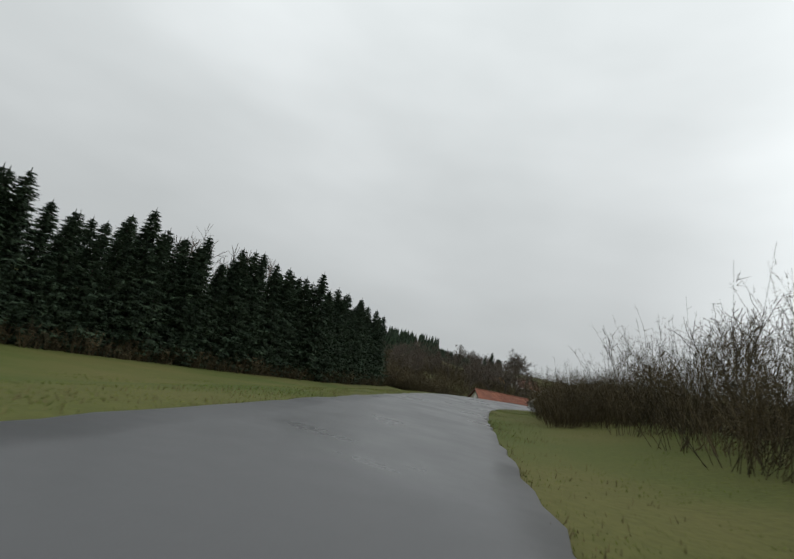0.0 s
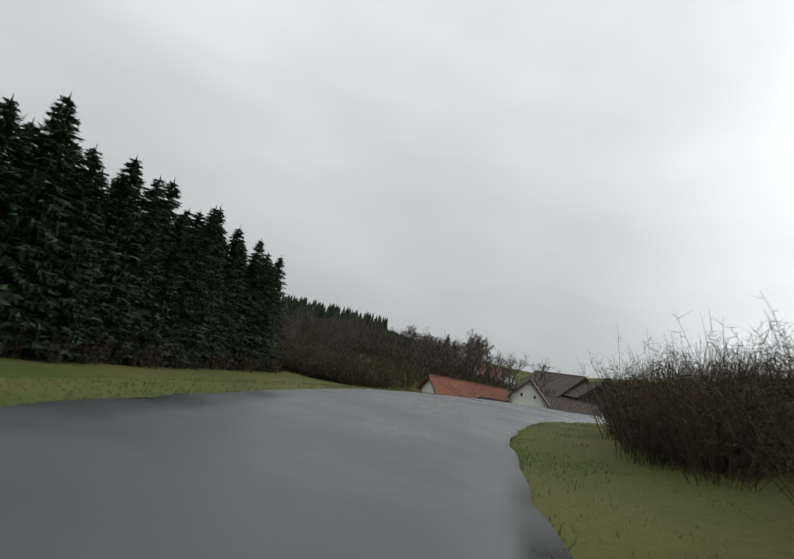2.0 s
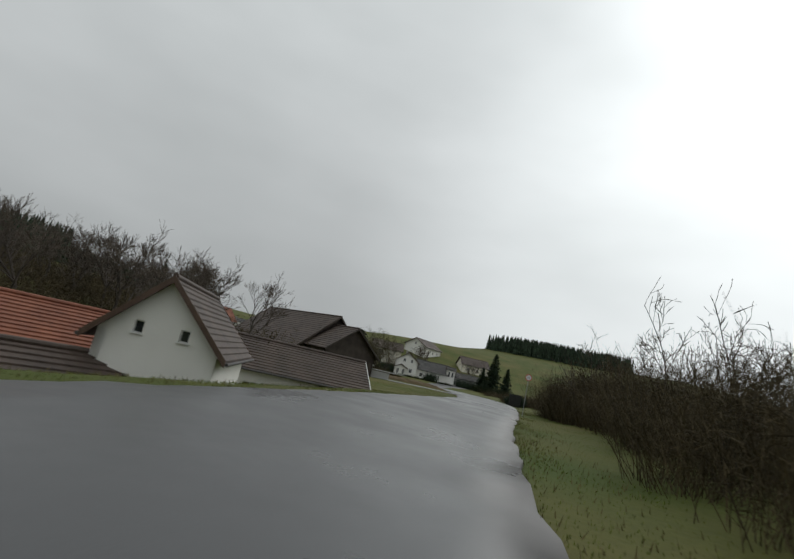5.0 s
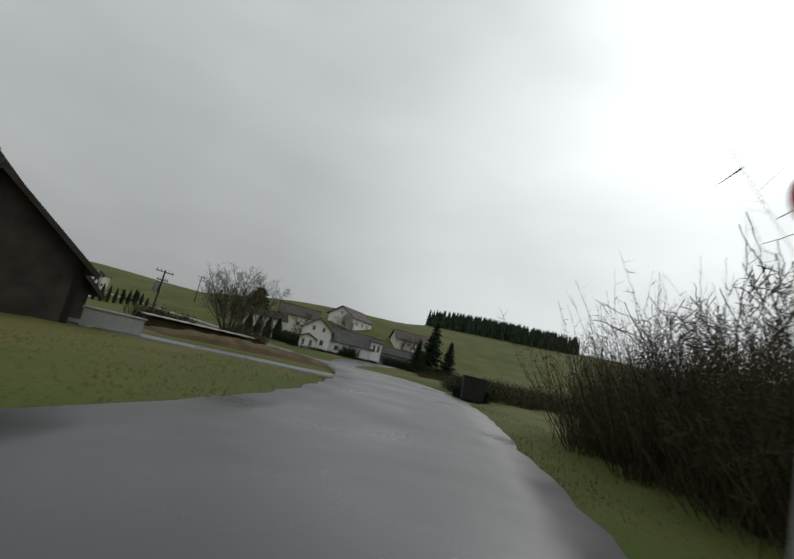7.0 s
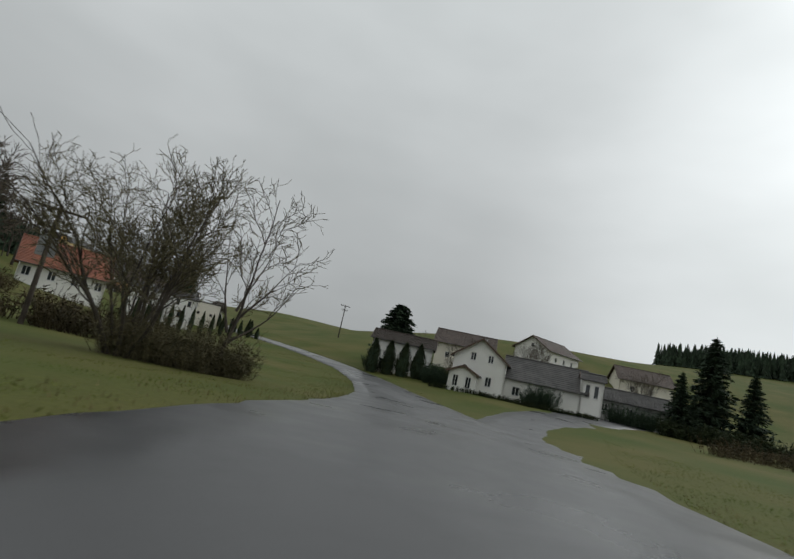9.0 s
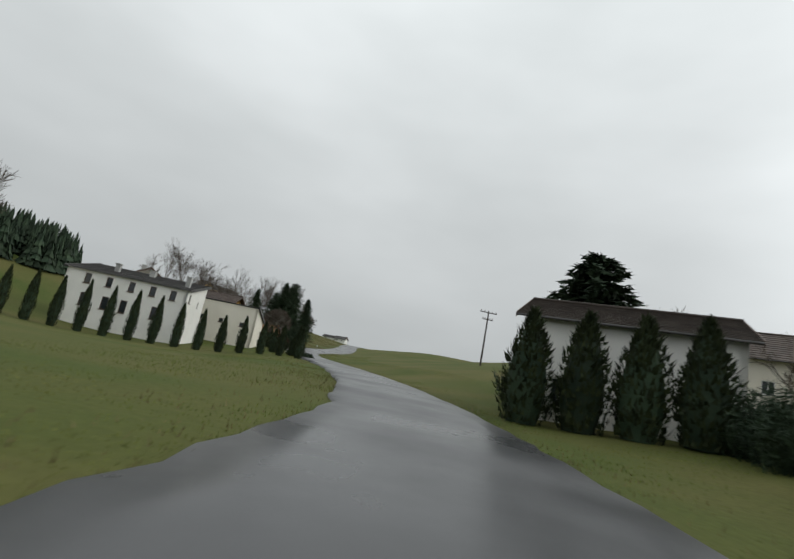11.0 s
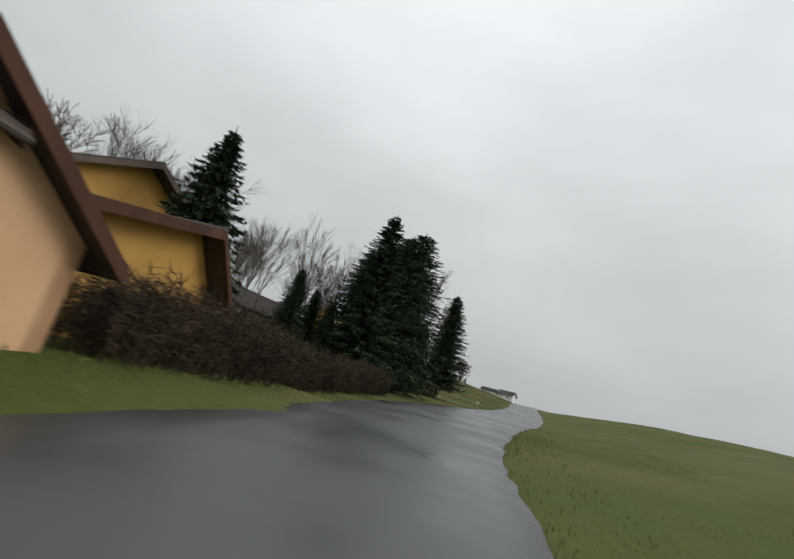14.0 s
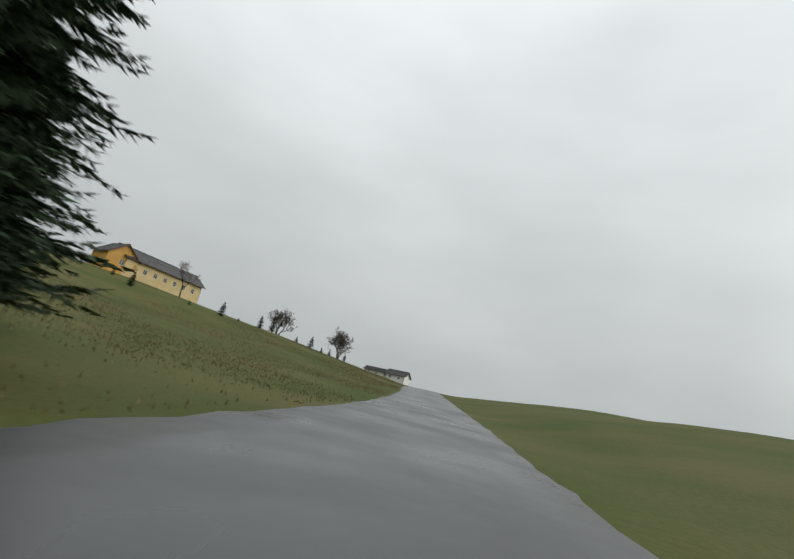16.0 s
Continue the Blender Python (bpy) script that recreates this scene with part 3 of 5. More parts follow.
# the long white building behind the thujas, and its annex
ups = [("N", -u, 3.75, 0.55, 0.9) for u in (-3.4, -1.55, 0.4, 2.25, 4.05)] + [("W", 1.9, 3.85, 0.5, 0.8), ("W", -0.85, 3.75, 0.35, 0.6)]
lows = [("N", -u, 1.75, 0.6, 1.15) for u in (-3.3, -1.45, 0.15, 2.85)]
house("hall", "two-storey white rendered building with small upper windows", 76.8, 218.9, 0.4, 187.6, 10.6, 5.6, 4.9, 6.15, M_WHITE, M_TILE_GREY, ups + lows, 0.22, trim=M_TILE_GREY, chimneys=[(2.1, 0.8, 0.8, 0.2), (-4.6, 1.3, 1.0, 0.2), (-0.4, -1.0, 0.6, 0.25)], frame_mat=M_DARKFRAME, category="building", courses=12, mono=True, gutter=False)
house("annex", "lower cream rendered annex with a lean-to roof and square windows", 81.2, 227.8, 1.75, 4, 9.6, 3.8, 2.85, 4.0, M_CREAM, M_TILE_GREY, [("S", -1.1, 1.85, 0.5, 0.46), ("S", 1.1, 1.8, 0.5, 0.46), ("S", 3.4, 1.75, 0.5, 0.46)], 0.14, trim=M_TILE_GREY, mono=True, chimneys=[(-2.2, -0.6, 0.35)], frame_mat=M_DARKFRAME, category="building", gutter=False)
drain = root("downpipe", "pale rainwater pipe at the corner of the white building", "pipe", Matrix.Identity(4))
bm = bmesh.new()
tube(bm, (82.36, 216.72, 0.2), (82.36, 216.72, 5.2), 0.045, 0.045, 8)
part("pipe", bm, M_METAL, drain)
for z in (1.4, 3.0, 4.6):
    bm = bmesh.new()
    tube(bm, (82.36, 216.72, z), (82.36, 216.72, z + 0.06), 0.06, 0.06, 8)
    part("clip", bm, M_METAL, drain)

gate = root("yard_gate", "pale grey sheet metal gate between the white buildings", "gate", pose(76.3, 225.3, 1.6, 0, 0, 4))
for k in range(7):
    box_part("panel", (k * 0.38, -0.02, 0.05, k * 0.38 + 0.365, 0.02, 2.0), M_CONCRETE, gate, bevel=0.008)
for z in (0.3, 1.75):
    box_part("rail", (0.0, 0.02, z, 2.66, 0.06, z + 0.06), M_METAL, gate)
for px in (-0.08, 2.66):
    box_part("post", (px, -0.04, -0.8, px + 0.08, 0.04, 2.1), M_METAL, gate)

# the garage and the ochre house behind it
lx, ly = Vector((0.9925, 0.122)), Vector((-0.122, 0.9925))
gc = Vector((82.95, 246.5)) + ly * 1.95 - lx * 1.68
house("garage", "peach rendered garage with an ochre door and brown roof", gc.x, gc.y, 0.2 + rise(gc.x, gc.y), 97, 3.9, 3.36, 2.5, 3.3, M_PEACH, M_TILE_BROWN, [("S", -0.15, 0.75, 0.45, 0.85)], 0.42, trim=M_WOOD, category="garage", doors=[("W", 0.0, 0.0, 2.1, 2.0)], courses=14)
pipe = root("downpipe", "grey galvanised downpipe at the garage corner", "pipe", Matrix.Identity(4))
pc = Vector((82.95, 246.5)) + ly * 0.12 + lx * 0.05
pipe.location.z = rise(pc.x, pc.y)
bm = bmesh.new()
tube(bm, (pc.x, pc.y, 0.1), (pc.x, pc.y, 2.35), 0.035, 0.035, 8)
tube(bm, (pc.x, pc.y, 2.35), (pc.x + 0.36, pc.y + 0.02, 2.52), 0.035, 0.035, 8)
part("pipe", bm, M_METAL, pipe)
for z in (0.7, 1.8):
    bm = bmesh.new()
    tube(bm, (pc.x, pc.y, z), (pc.x, pc.y, z + 0.05), 0.046, 0.046, 8)
    part("clip", bm, M_METAL, pipe)
ac = Vector((82.95, 246.5)) + ly * 4.97 - lx * 1.68
house("annex", "peach rendered rear annex of the garage with a brown sloping roof", ac.x, ac.y, 0.2 + rise(ac.x, ac.y), 7, 3.36, 2.1, 1.4, 2.75, M_PEACH, M_TILE_BROWN, [("E", -0.45, 0.5, 0.28, 0.72)], 0.42, trim=M_WOOD, category="garage", mono=True, courses=10)
house("house", "ochre rendered house with deep brown wooden eaves", *uphill(75.35, 255.47, 0.1), 11.7, 8.0, 5.2, 2.4, 3.35, M_OCHRE, M_TILE_BROWN, [], 0.7, trim=M_WOOD, courses=14, shift=1.35, eave_n=2.05)
house("house", "ochre upper house wing with a brown gable roof", *uphill(67.4, 261.6, 0.1), 0, 7.0, 7.0, 5.0, 6.7, M_OCHRE, M_TILE_BROWN, [("E", 0, 3.9, 0.8, 0.8), ("S", 0, 3.2, 1.0, 1.1)], 0.8, courses=14)
house("woodshed", "low dark wooden lean-to beside the garage", *uphill(77.0, 248.4, 0.1), 28, 4.6, 2.4, 1.75, 1.45, M_OLDWOOD, M_TILE_GREY, [], 0.25, trim=M_OLDWOOD, mono=True, category="shed", courses=8, gutter=False)
house("house", "beige house with a brown roof among the birches", *uphill(59.8, 285.0, 0.6), 80, 8.0, 6.0, 2.7, 4.3, M_CREAM, M_TILE_BROWN, [("S", -2.5, 1.1, 0.9, 1.1), ("S", 0.5, 1.1, 0.9, 1.1), ("W", 0, 2.6, 0.8, 0.8)], 0.5)
house("house", "small peach house with red windows behind the yard", *uphill(65.4, 257.4, 0.3), 80, 6.0, 5.0, 3.1, 4.3, M_PEACH, M_TILE_RED, [("W", -1.0, 1.9, 0.7, 0.8), ("W", 1.2, 0.6, 0.7, 0.9), ("S", 0, 1.6, 0.9, 0.9)], 0.4, frame_mat=M_WOOD)
house("house", "tall white house with a brown gable roof and balcony", *uphill(56.3, 254.5, 0.5), 130, 9.0, 8.0, 4.9, 7.3, M_WHITE, M_TILE_BROWN, [("W", -1.2, 4.9, 0.8, 0.9), ("W", 1.2, 4.9, 0.8, 0.9), ("W", -2, 1.2, 1.0, 1.2), ("W", 2, 1.2, 1.0, 1.2), ("S", -2, 1.4, 1.0, 1.2), ("S", 2, 1.4, 1.0, 1.2)], 0.9, chimneys=[(-2, 0.5, 0.8), (1.5, -0.5, 0.8)], courses=14)
house("shed", "brown-roofed veranda of weathered wood beside the white house", *uphill(61.6, 247.6, 0.3), 130, 4.6, 4.0, 2.2, 3.3, M_OLDWOOD, M_TILE_RED, [("W", -0.8, 1.0, 0.7, 0.9), ("W", 0.8, 1.0, 0.7, 0.9)], 0.5, category="shed", courses=10)

# village houses along the side street
V = -36
house("house", "white rendered village house with a grey gable roof", 120.6, 186.4, 0.7, 54, 9.0, 6.6, 4.6, 7.0, M_WHITE, M_TILE_GREY, [("W", 0.9, 4.2, 0.7, 1.0), ("W", -1.3, 4.2, 0.7, 1.0), ("W", -1.4, 1.3, 0.8, 1.2), ("W", 1.5, 0.2, 0.9, 2.0)], 0.4, chimneys=[(1.5, 0.4, 0.9)])
house("house", "white lower wing with a dark blue-grey roof", 127.0, 181.6, 0.6, V, 9.6, 6.4, 3.3, 5.9, M_WHITE, M_TILE_GREY, [("S", -3.2, 1.1, 0.9, 1.1), ("S", -1.0, 1.3, 0.6, 0.7)], 0.4)
house("porch", "white bay with two tall windows on posts", 130.2, 176.6, 2.6, V, 2.6, 2.4, 2.9, 3.6, M_WHITE, M_TILE_GREY, [("S", -0.5, 0.8, 0.55, 1.5), ("S", 0.5, 0.8, 0.55, 1.5)], 0.2, category="house", courses=6)
bay_posts = root("porch_posts", "white posts under the bay window", "post", pose(130.2, 176.6, 0.6, 0, 0, V))
for px, py in ((-1.1, -1.0), (1.1, -1.0), (-1.1, 1.0), (1.1, 1.0)):
    box_part("post", (px - 0.1, py - 0.1, -0.6, px + 0.1, py + 0.1, 2.0), M_WHITE, bay_posts)
house("porch", "white entrance porch with a sloping grey roof", 116.6, 183.6, 0.8, 54, 3.6, 3.4, 2.3, 3.1, M_WHITE, M_TILE_GREY, [("W", 0.8, 0.5, 0.7, 1.4), ("W", -0.8, 0.5, 0.7, 1.4)], 0.35, category="house", courses=6)
house("shed", "low pale garage with a grey sheet roof", 138.5, 179.0, 1.3, V, 9.0, 5.0, 2.6, 3.9, M_CONCRETE, M_TILE_GREY, [("S", -3, 1.0, 0.8, 0.9), ("S", 0, 1.0, 0.8, 0.9), ("E", 0, 1.0, 1.0, 1.0)], 0.4, category="garage")
house("house", "white house front showing between dark thujas", 113.6, 198.6, 0.6, -24, 9.0, 7.0, 5.0, 6.4, M_WHITE, M_OLDWOOD, [("S", -2.6, 1.0, 0.8, 1.2), ("S", 0.2, 1.0, 0.8, 1.2), ("S", 2.8, 3.2, 0.8, 1.1)], 0.4)
house("house", "brown-roofed village house behind the trees", 133.5, 216.5, 4.2, -30, 11.0, 9.0, 4.6, 7.2, M_CREAM, M_TILE_BROWN, [("S", -3, 1.6, 0.9, 1.1), ("S", 0, 1.6, 0.9, 1.1), ("E", 0, 4.6, 0.8, 1.0)], 0.6)
house("house", "white gabled house higher on the slope", 173.0, 242.5, 9.5, 20, 15.0, 11.0, 5.2, 8.4, M_WHITE, M_TILE_BROWN, [("W", 0, 5.5, 0.9, 1.1), ("S", -4, 2.4, 1.0, 1.3), ("S", 0, 2.4, 1.0, 1.3), ("S", 4, 2.4, 1.0, 1.3)], 0.7)
house("house", "cream house with a brown roof among trees", 186.0, 222.0, 6.0, -30, 12.0, 10.0, 5.0, 8.0, M_CREAM, M_TILE_BROWN, [("S", -3, 2.2, 1.0, 1.3), ("S", 1, 2.2, 1.0, 1.3)], 0.6)
house("house", "white house with a wide orange-red tile roof", 65.6, 204.8, 1.9, 20, 9.6, 7.0, 3.2, 6.2, M_WHITE, M_TILE_RED, [("S", -4, 1.2, 0.9, 1.2), ("S", -1.3, 1.2, 0.9, 1.2), ("S", 1.3, 1.2, 0.9, 1.2), ("S", 4, 1.2, 0.9, 1.2)], 0.6, courses=18)

# houses far off on the rise ahead
house("house", "yellow farmhouse with an orange gable end on the hill", *uphill(9.5, 404.5, 11.3), 68, 21.0, 8.0, 3.8, 6.4, M_PALEYELLOW, M_TILE_GREY, [("S", -8 + 2.7 * k, 1.2, 0.9, 1.2) for k in range(7)] + [("W", 0, 4.5, 0.9, 1.0)], 0.6)
house("house", "orange gabled wing of the hillside farmhouse", *uphill(6.2, 393.8, 11.1), 158, 6.0, 7.0, 4.2, 6.8, M_OCHRE, M_TILE_GREY, [("W", 0, 2.0, 1.0, 1.3)], 0.5)
house("house", "white farm building with a dark roof far up the road", *uphill(67.6, 447.0, 2.9), -12, 6.0, 5.6, 1.9, 3.3, M_WHITE, M_TILE_GREY, [("S", -1.6, 0.6, 0.7, 0.8), ("S", 1.2, 0.6, 0.7, 0.8)], 0.4)
house("house", "low white farm wing far up the road", *uphill(60.6, 448.2, 3.2), -8, 6.5, 4.6, 1.5, 2.5, M_WHITE, M_TILE_GREY, [("S", -1.8, 0.5, 0.7, 0.6), ("S", 0.6, 0.5, 0.7, 0.6)], 0.3)


# ---- plants
class Mesh:
    """Vertices and faces gathered before they become one mesh."""

    def __init__(self):
        self.v, self.f = [], []

    def tri(self, a, b, c):
        n = len(self.v)
        self.v += [tuple(a), tuple(b), tuple(c)]
        self.f.append((n, n + 1, n + 2))

    def limb(self, a, b, ra, rb, sides=4):
        a, b = Vector(a), Vector(b)
        d = b - a
        if d.length < 1e-5:
            return
        q = d.to_track_quat("Z", "Y").to_matrix()
        n = len(self.v)
        for c, r in ((a, ra), (b, rb)):
            for k in range(sides):
                w = 2 * math.pi * k / sides
                self.v.append(tuple(c + q @ Vector((math.cos(w) * r, math.sin(w) * r, 0))))
        for k in range(sides):
            self.f.append((n + k, n + (k + 1) % sides, n + sides + (k + 1) % sides, n + sides + k))

    def data(self, name, material):
        me = bpy.data.meshes.new(name)
        me.from_pydata(self.v, [], self.f)
        me.materials.append(material)
        return me


def conifer_data(h, r, seed, tiers, per, twigs, low=0.05, size=1.0, shape=0.85, slim=1.0):
    """Trunk and crown of a spruce: drooping tiers of branches set with flat needle sprays."""
    rng = random.Random(seed)
    trunk, crown = Mesh(), Mesh()
    lean = (rng.uniform(-0.15, 0.15), rng.uniform(-0.15, 0.15))
    for k in range(6):
        z0, z1 = h * k / 6 - (0.4 if k == 0 else 0), h * (k + 1) / 6
        trunk.limb((lean[0] * k / 6, lean[1] * k / 6, z0), (lean[0] * (k + 1) / 6, lean[1] * (k + 1) / 6, z1), 0.016 * h * (1 - k / 6.3), 0.016 * h * (1 - (k + 1) / 6.3), 7)
    gap = (1 - low) / tiers
    for t in range(tiers):
        for b in range(per):
            u = low + gap * (t + rng.random() * 1.3)
            if u > 0.985:
                continue
            w = 2 * math.pi * (b + rng.random()) / per + t * 0.7
            reach = r * max(0.0, 1 - u) ** shape + 0.1
            if u < 0.16:
                reach *= 0.72 + 0.28 * u / 0.16
            ln = reach * rng.choice((rng.uniform(0.55, 0.9), rng.uniform(0.85, 1.12), rng.uniform(0.9, 1.2)))
            out = Vector((math.cos(w), math.sin(w), 0))
            across = Vector((-out.y, out.x, 0))
            droop = rng.uniform(0.15, 0.45) * ln
            base = Vector((lean[0] * u, lean[1] * u, h * u))

            def spine(s):
                return base + out * (ln * s) + Vector((0, 0, 0.12 * ln * s - droop * s * s + 0.12 * ln * s ** 4))

            trunk.limb(spine(0.0), spine(0.6), 0.012 + 0.008 * ln, 0.006, 3)
            for k in range(twigs):
                s = 0.12 + 0.88 * (k + rng.random()) / twigs
                p = spine(s)
                side = 1 if k % 2 else -1
                tl = size * min(0.28 + 0.32 * ln * (1.05 - s), 0.08 + 0.6 * ln) * rng.uniform(0.7, 1.25)
                way = (out * rng.uniform(0.5, 1.0) + across * side * rng.uniform(0.3, 1.1) + Vector((0, 0, rng.uniform(-0.5, 0.1)))).normalized()
                wide = slim * size * rng.uniform(0.09, 0.17) * min(0.6 + 0.25 * ln, 0.25 + 0.9 * ln)
                roll = (across * rng.uniform(0.2, 1) + Vector((0, 0, rng.uniform(-0.9, 0.9))) - out * side * 0.4).normalized() * wide
                crown.tri(p - roll, p + roll, p + way * tl)
                if k % 3 == 0:
                    crown.tri(p - across * wide, p + across * wide, p + Vector((rng.uniform(-0.1, 0.1), rng.uniform(-0.1, 0.1), -tl * 0.8)))
            tip, q = spine(1.0), min(1.0, 0.25 + ln) * size
            crown.tri(tip - across * 0.09 * q, tip + across * 0.09 * q, tip + out * 0.3 * q + Vector((0, 0, 0.06)))
    crown.tri((lean[0] - 0.07, lean[1], h - 0.4), (lean[0] + 0.07, lean[1], h - 0.4), (lean[0], lean[1], h + 0.25))
    crown.tri((lean[0], lean[1] - 0.07, h - 0.4), (lean[0], lean[1] + 0.07, h - 0.4), (lean[0], lean[1], h + 0.25))
    return trunk, crown


def conifer(label, seed, h, r, tiers=26, per=7, twigs=8, material=None, low=0.05, size=1.0, shape=0.85, category="tree", group="", slim=1.0):
    trunk, crown = conifer_data(h, r, seed, tiers, per, twigs, low, size, shape, slim)
    ob = root("spruce", label, category, Matrix.Identity(4), group)
    new("trunk", trunk.data("trunk", M_BARK)).parent = ob
    new("crown", crown.data("crown", material or M_NEEDLE)).parent = ob
    return ob


def put(ob, x, y, turn=0.0, scale=1.0, sink=0.0, z=None, first=[]):
    """A copy of a master plant at a place on the land; the master itself is removed at the end."""
    m = pose(x, y, (land_at(x, y) if z is None else z) - sink, 0, 0, turn)
    made = copy_thing(ob, m)
    made.scale = (scale, scale, scale) if not isinstance(scale, tuple) else scale
    return made


MASTERS = []


def master(ob):
    MASTERS.append(ob)
    return ob


def bare_data(h, seed, stems=1, spread=0.5, depth=5, kids=(2, 4), curl=0.25, bare=0.3, thick=0.02, droop=0.0, twig=0.012):
    """A leafless tree: stems that fork again and again into fine twigs."""
    rng = random.Random(seed)
    wood, twigs = Mesh(), Mesh()

    def grow(p, d, ln, r, level):
        into = wood if level < 3 else twigs
        n = 3 if level < 2 else 2
        for k in range(n):
            d = (d + Vector((rng.gauss(0, curl), rng.gauss(0, curl), rng.gauss(0.04, curl * 0.6) - droop * (level > 2))) * (0.5 if level == 0 else 0.8)).normalized()
            q = p + d * (ln / n)
            r1 = r * (0.86 if n == 3 else 0.78)
            into.limb(p, q, max(r, twig), max(r1, twig * 0.8), 7 if level == 0 else (5 if level < 3 else 3))
            p, r = q, r1
            if level < depth and (k > 0 or level > 0) and rng.random() < 0.75:
                side = Vector((rng.gauss(0, 1), rng.gauss(0, 1), rng.gauss(0.2, 0.6))).normalized()
                grow(p, (d + side * rng.uniform(spread, spread * 1.9)).normalized(), ln * rng.uniform(0.5, 0.75), r * 0.62, level + 1)
        if level < depth:
            for _ in range(rng.randint(*kids)):
                side = Vector((rng.gauss(0, 1), rng.gauss(0, 1), rng.gauss(0.25, 0.5))).normalized()
                grow(p, (d + side * rng.uniform(spread * 0.6, spread * 1.4)).normalized(), ln * rng.uniform(0.55, 0.82), r * 0.7, level + 1)

    for s in range(stems):
        w = 2 * math.pi * s / max(stems, 1) + rng.random()
        tilt = 0 if stems == 1 else rng.uniform(0.15, 0.5) * spread * 1.6
        grow(Vector((math.cos(w) * 0.12 * (stems > 1), math.sin(w) * 0.12 * (stems > 1), -0.3)), Vector((math.cos(w) * tilt, math.sin(w) * tilt, 1)).normalized(), h * bare * rng.uniform(0.85, 1.1), h * thick, 0)
    top = float(np.percentile([v[2] for v in twigs.v], 99))
    for mm in (wood, twigs):
        mm.v = [(v[0] * h / top, v[1] * h / top, v[2] * h / top if v[2] > 0 else v[2]) for v in mm.v]
    return wood, twigs


def bare_tree(name, label, seed, h, wood_mat=None, twig_mat=None, group="", **kw):
    wood, twigs = bare_data(h, seed, **kw)
    ob = root(name, label, "tree", Matrix.Identity(4), group)
    new("trunk", wood.data("trunk", wood_mat or M_BARK)).parent = ob
    new("crown", twigs.data("crown", twig_mat or M_TWIG)).parent = ob
    return ob


def thuja(label, seed, h, r, group="", category="thuja", ball=False, n=1100):
    """A column of upright scale-leaf sprays on a dark core."""
    rng = random.Random(seed)
    core, leaf = Mesh(), Mesh()

    def girth(u):
        if ball:
            return r * math.sqrt(max(0.02, 1 - (2 * u - 1) ** 2))
        return r * (0.72 + 0.28 * math.sin(min(u / 0.35, 1) * math.pi / 2)) * (1 - max(0, (u - 0.3) / 0.7) ** 1.7)

    rings, sides = 9, 10
    for k in range(rings + 1):
        for j in range(sides):
            w = 2 * math.pi * j / sides
            g = girth(k / rings) * 0.8 + 0.01
            core.v.append((math.cos(w) * g, math.sin(w) * g, h * k / rings))
            if k < rings:
                a, b = k * sides + j, k * sides + (j + 1) % sides
                core.f.append((a, b, b + sides, a + sides))
    for k in range(n):
        u = rng.random() ** 0.9 * 0.99
        w = rng.uniform(0, 2 * math.pi)
        g = girth(u) * rng.uniform(0.8, 1.1) * (1 + 0.1 * math.sin(3 * w + seed) + 0.08 * math.sin(9 * u + 2 * w))
        p = Vector((math.cos(w) * g, math.sin(w) * g, h * u))
        out = Vector((math.cos(w), math.sin(w), 0))
        up = (Vector((0, 0, 1)) + out * rng.uniform(0.05, 0.7 if not ball else 2.0) + Vector((rng.gauss(0, 0.2), rng.gauss(0, 0.2), 0))).normalized()
        side = up.cross(out + Vector((rng.gauss(0, 0.4), rng.gauss(0, 0.4), 0))).normalized() * rng.uniform(0.03, 0.07)
        leaf.tri(p - side, p + side, p + up * rng.uniform(0.12, 0.3))
    ob = root("thuja", label, category, Matrix.Identity(4), group)
    new("core", core.data("core", M_DARKNEEDLE)).parent = ob
    new("foliage", leaf.data("foliage", M_THUJA)).parent = ob
    return ob


def brush_stuff(name, label, places, material, hmin, hmax, stems=16, wide=1.0, seed=1, twigs=4, thin=0.012, blade=(1.2, 4.0)):
    """Scrub nobody could count, as one mesh: fans of stems with side twigs."""
    rng = random.Random(seed)
    mm = Mesh()
    xs = np.array([p[0] for p in places])
    ys = np.array([p[1] for p in places])
    zs = land(xs, ys)
    for x, y, z in zip(xs, ys, zs):
        hh = rng.uniform(hmin, hmax)
        for _ in range(stems):
            w, lean = rng.uniform(0, 2 * math.pi), rng.uniform(0.0, 0.55)
            a = Vector((x + math.cos(w) * rng.uniform(0, 0.5) * wide, y + math.sin(w) * rng.uniform(0, 0.5) * wide, z - 0.1))
            ln = hh * rng.uniform(0.55, 1.05)
            b = a + Vector((math.cos(w) * lean * wide, math.sin(w) * lean * wide, 1)).normalized() * ln
            mid = (a + b) / 2 + Vector((rng.gauss(0, 0.06), rng.gauss(0, 0.06), 0)) * ln
            mm.limb(a, mid, thin * 1.5, thin, 3)
            mm.limb(mid, b, thin, thin * 0.4, 3)
            for k in range(twigs):
                p = a.lerp(b, rng.uniform(0.25, 0.98))
                d = Vector((rng.gauss(0, 1), rng.gauss(0, 1), rng.gauss(0.5, 0.6))).normalized()
                s = Vector((rng.gauss(0, 1), rng.gauss(0, 1), rng.gauss(0, 1))).normalized() * thin * rng.uniform(*blade)
                mm.tri(p - s, p + s, p + d * min(rng.uniform(0.12, 0.3) * hh, rng.uniform(0.25, 0.5)))
    ob = new(name, mm.data(name, material))
    return tagged(ob, label, "shrubs", kind="stuff")


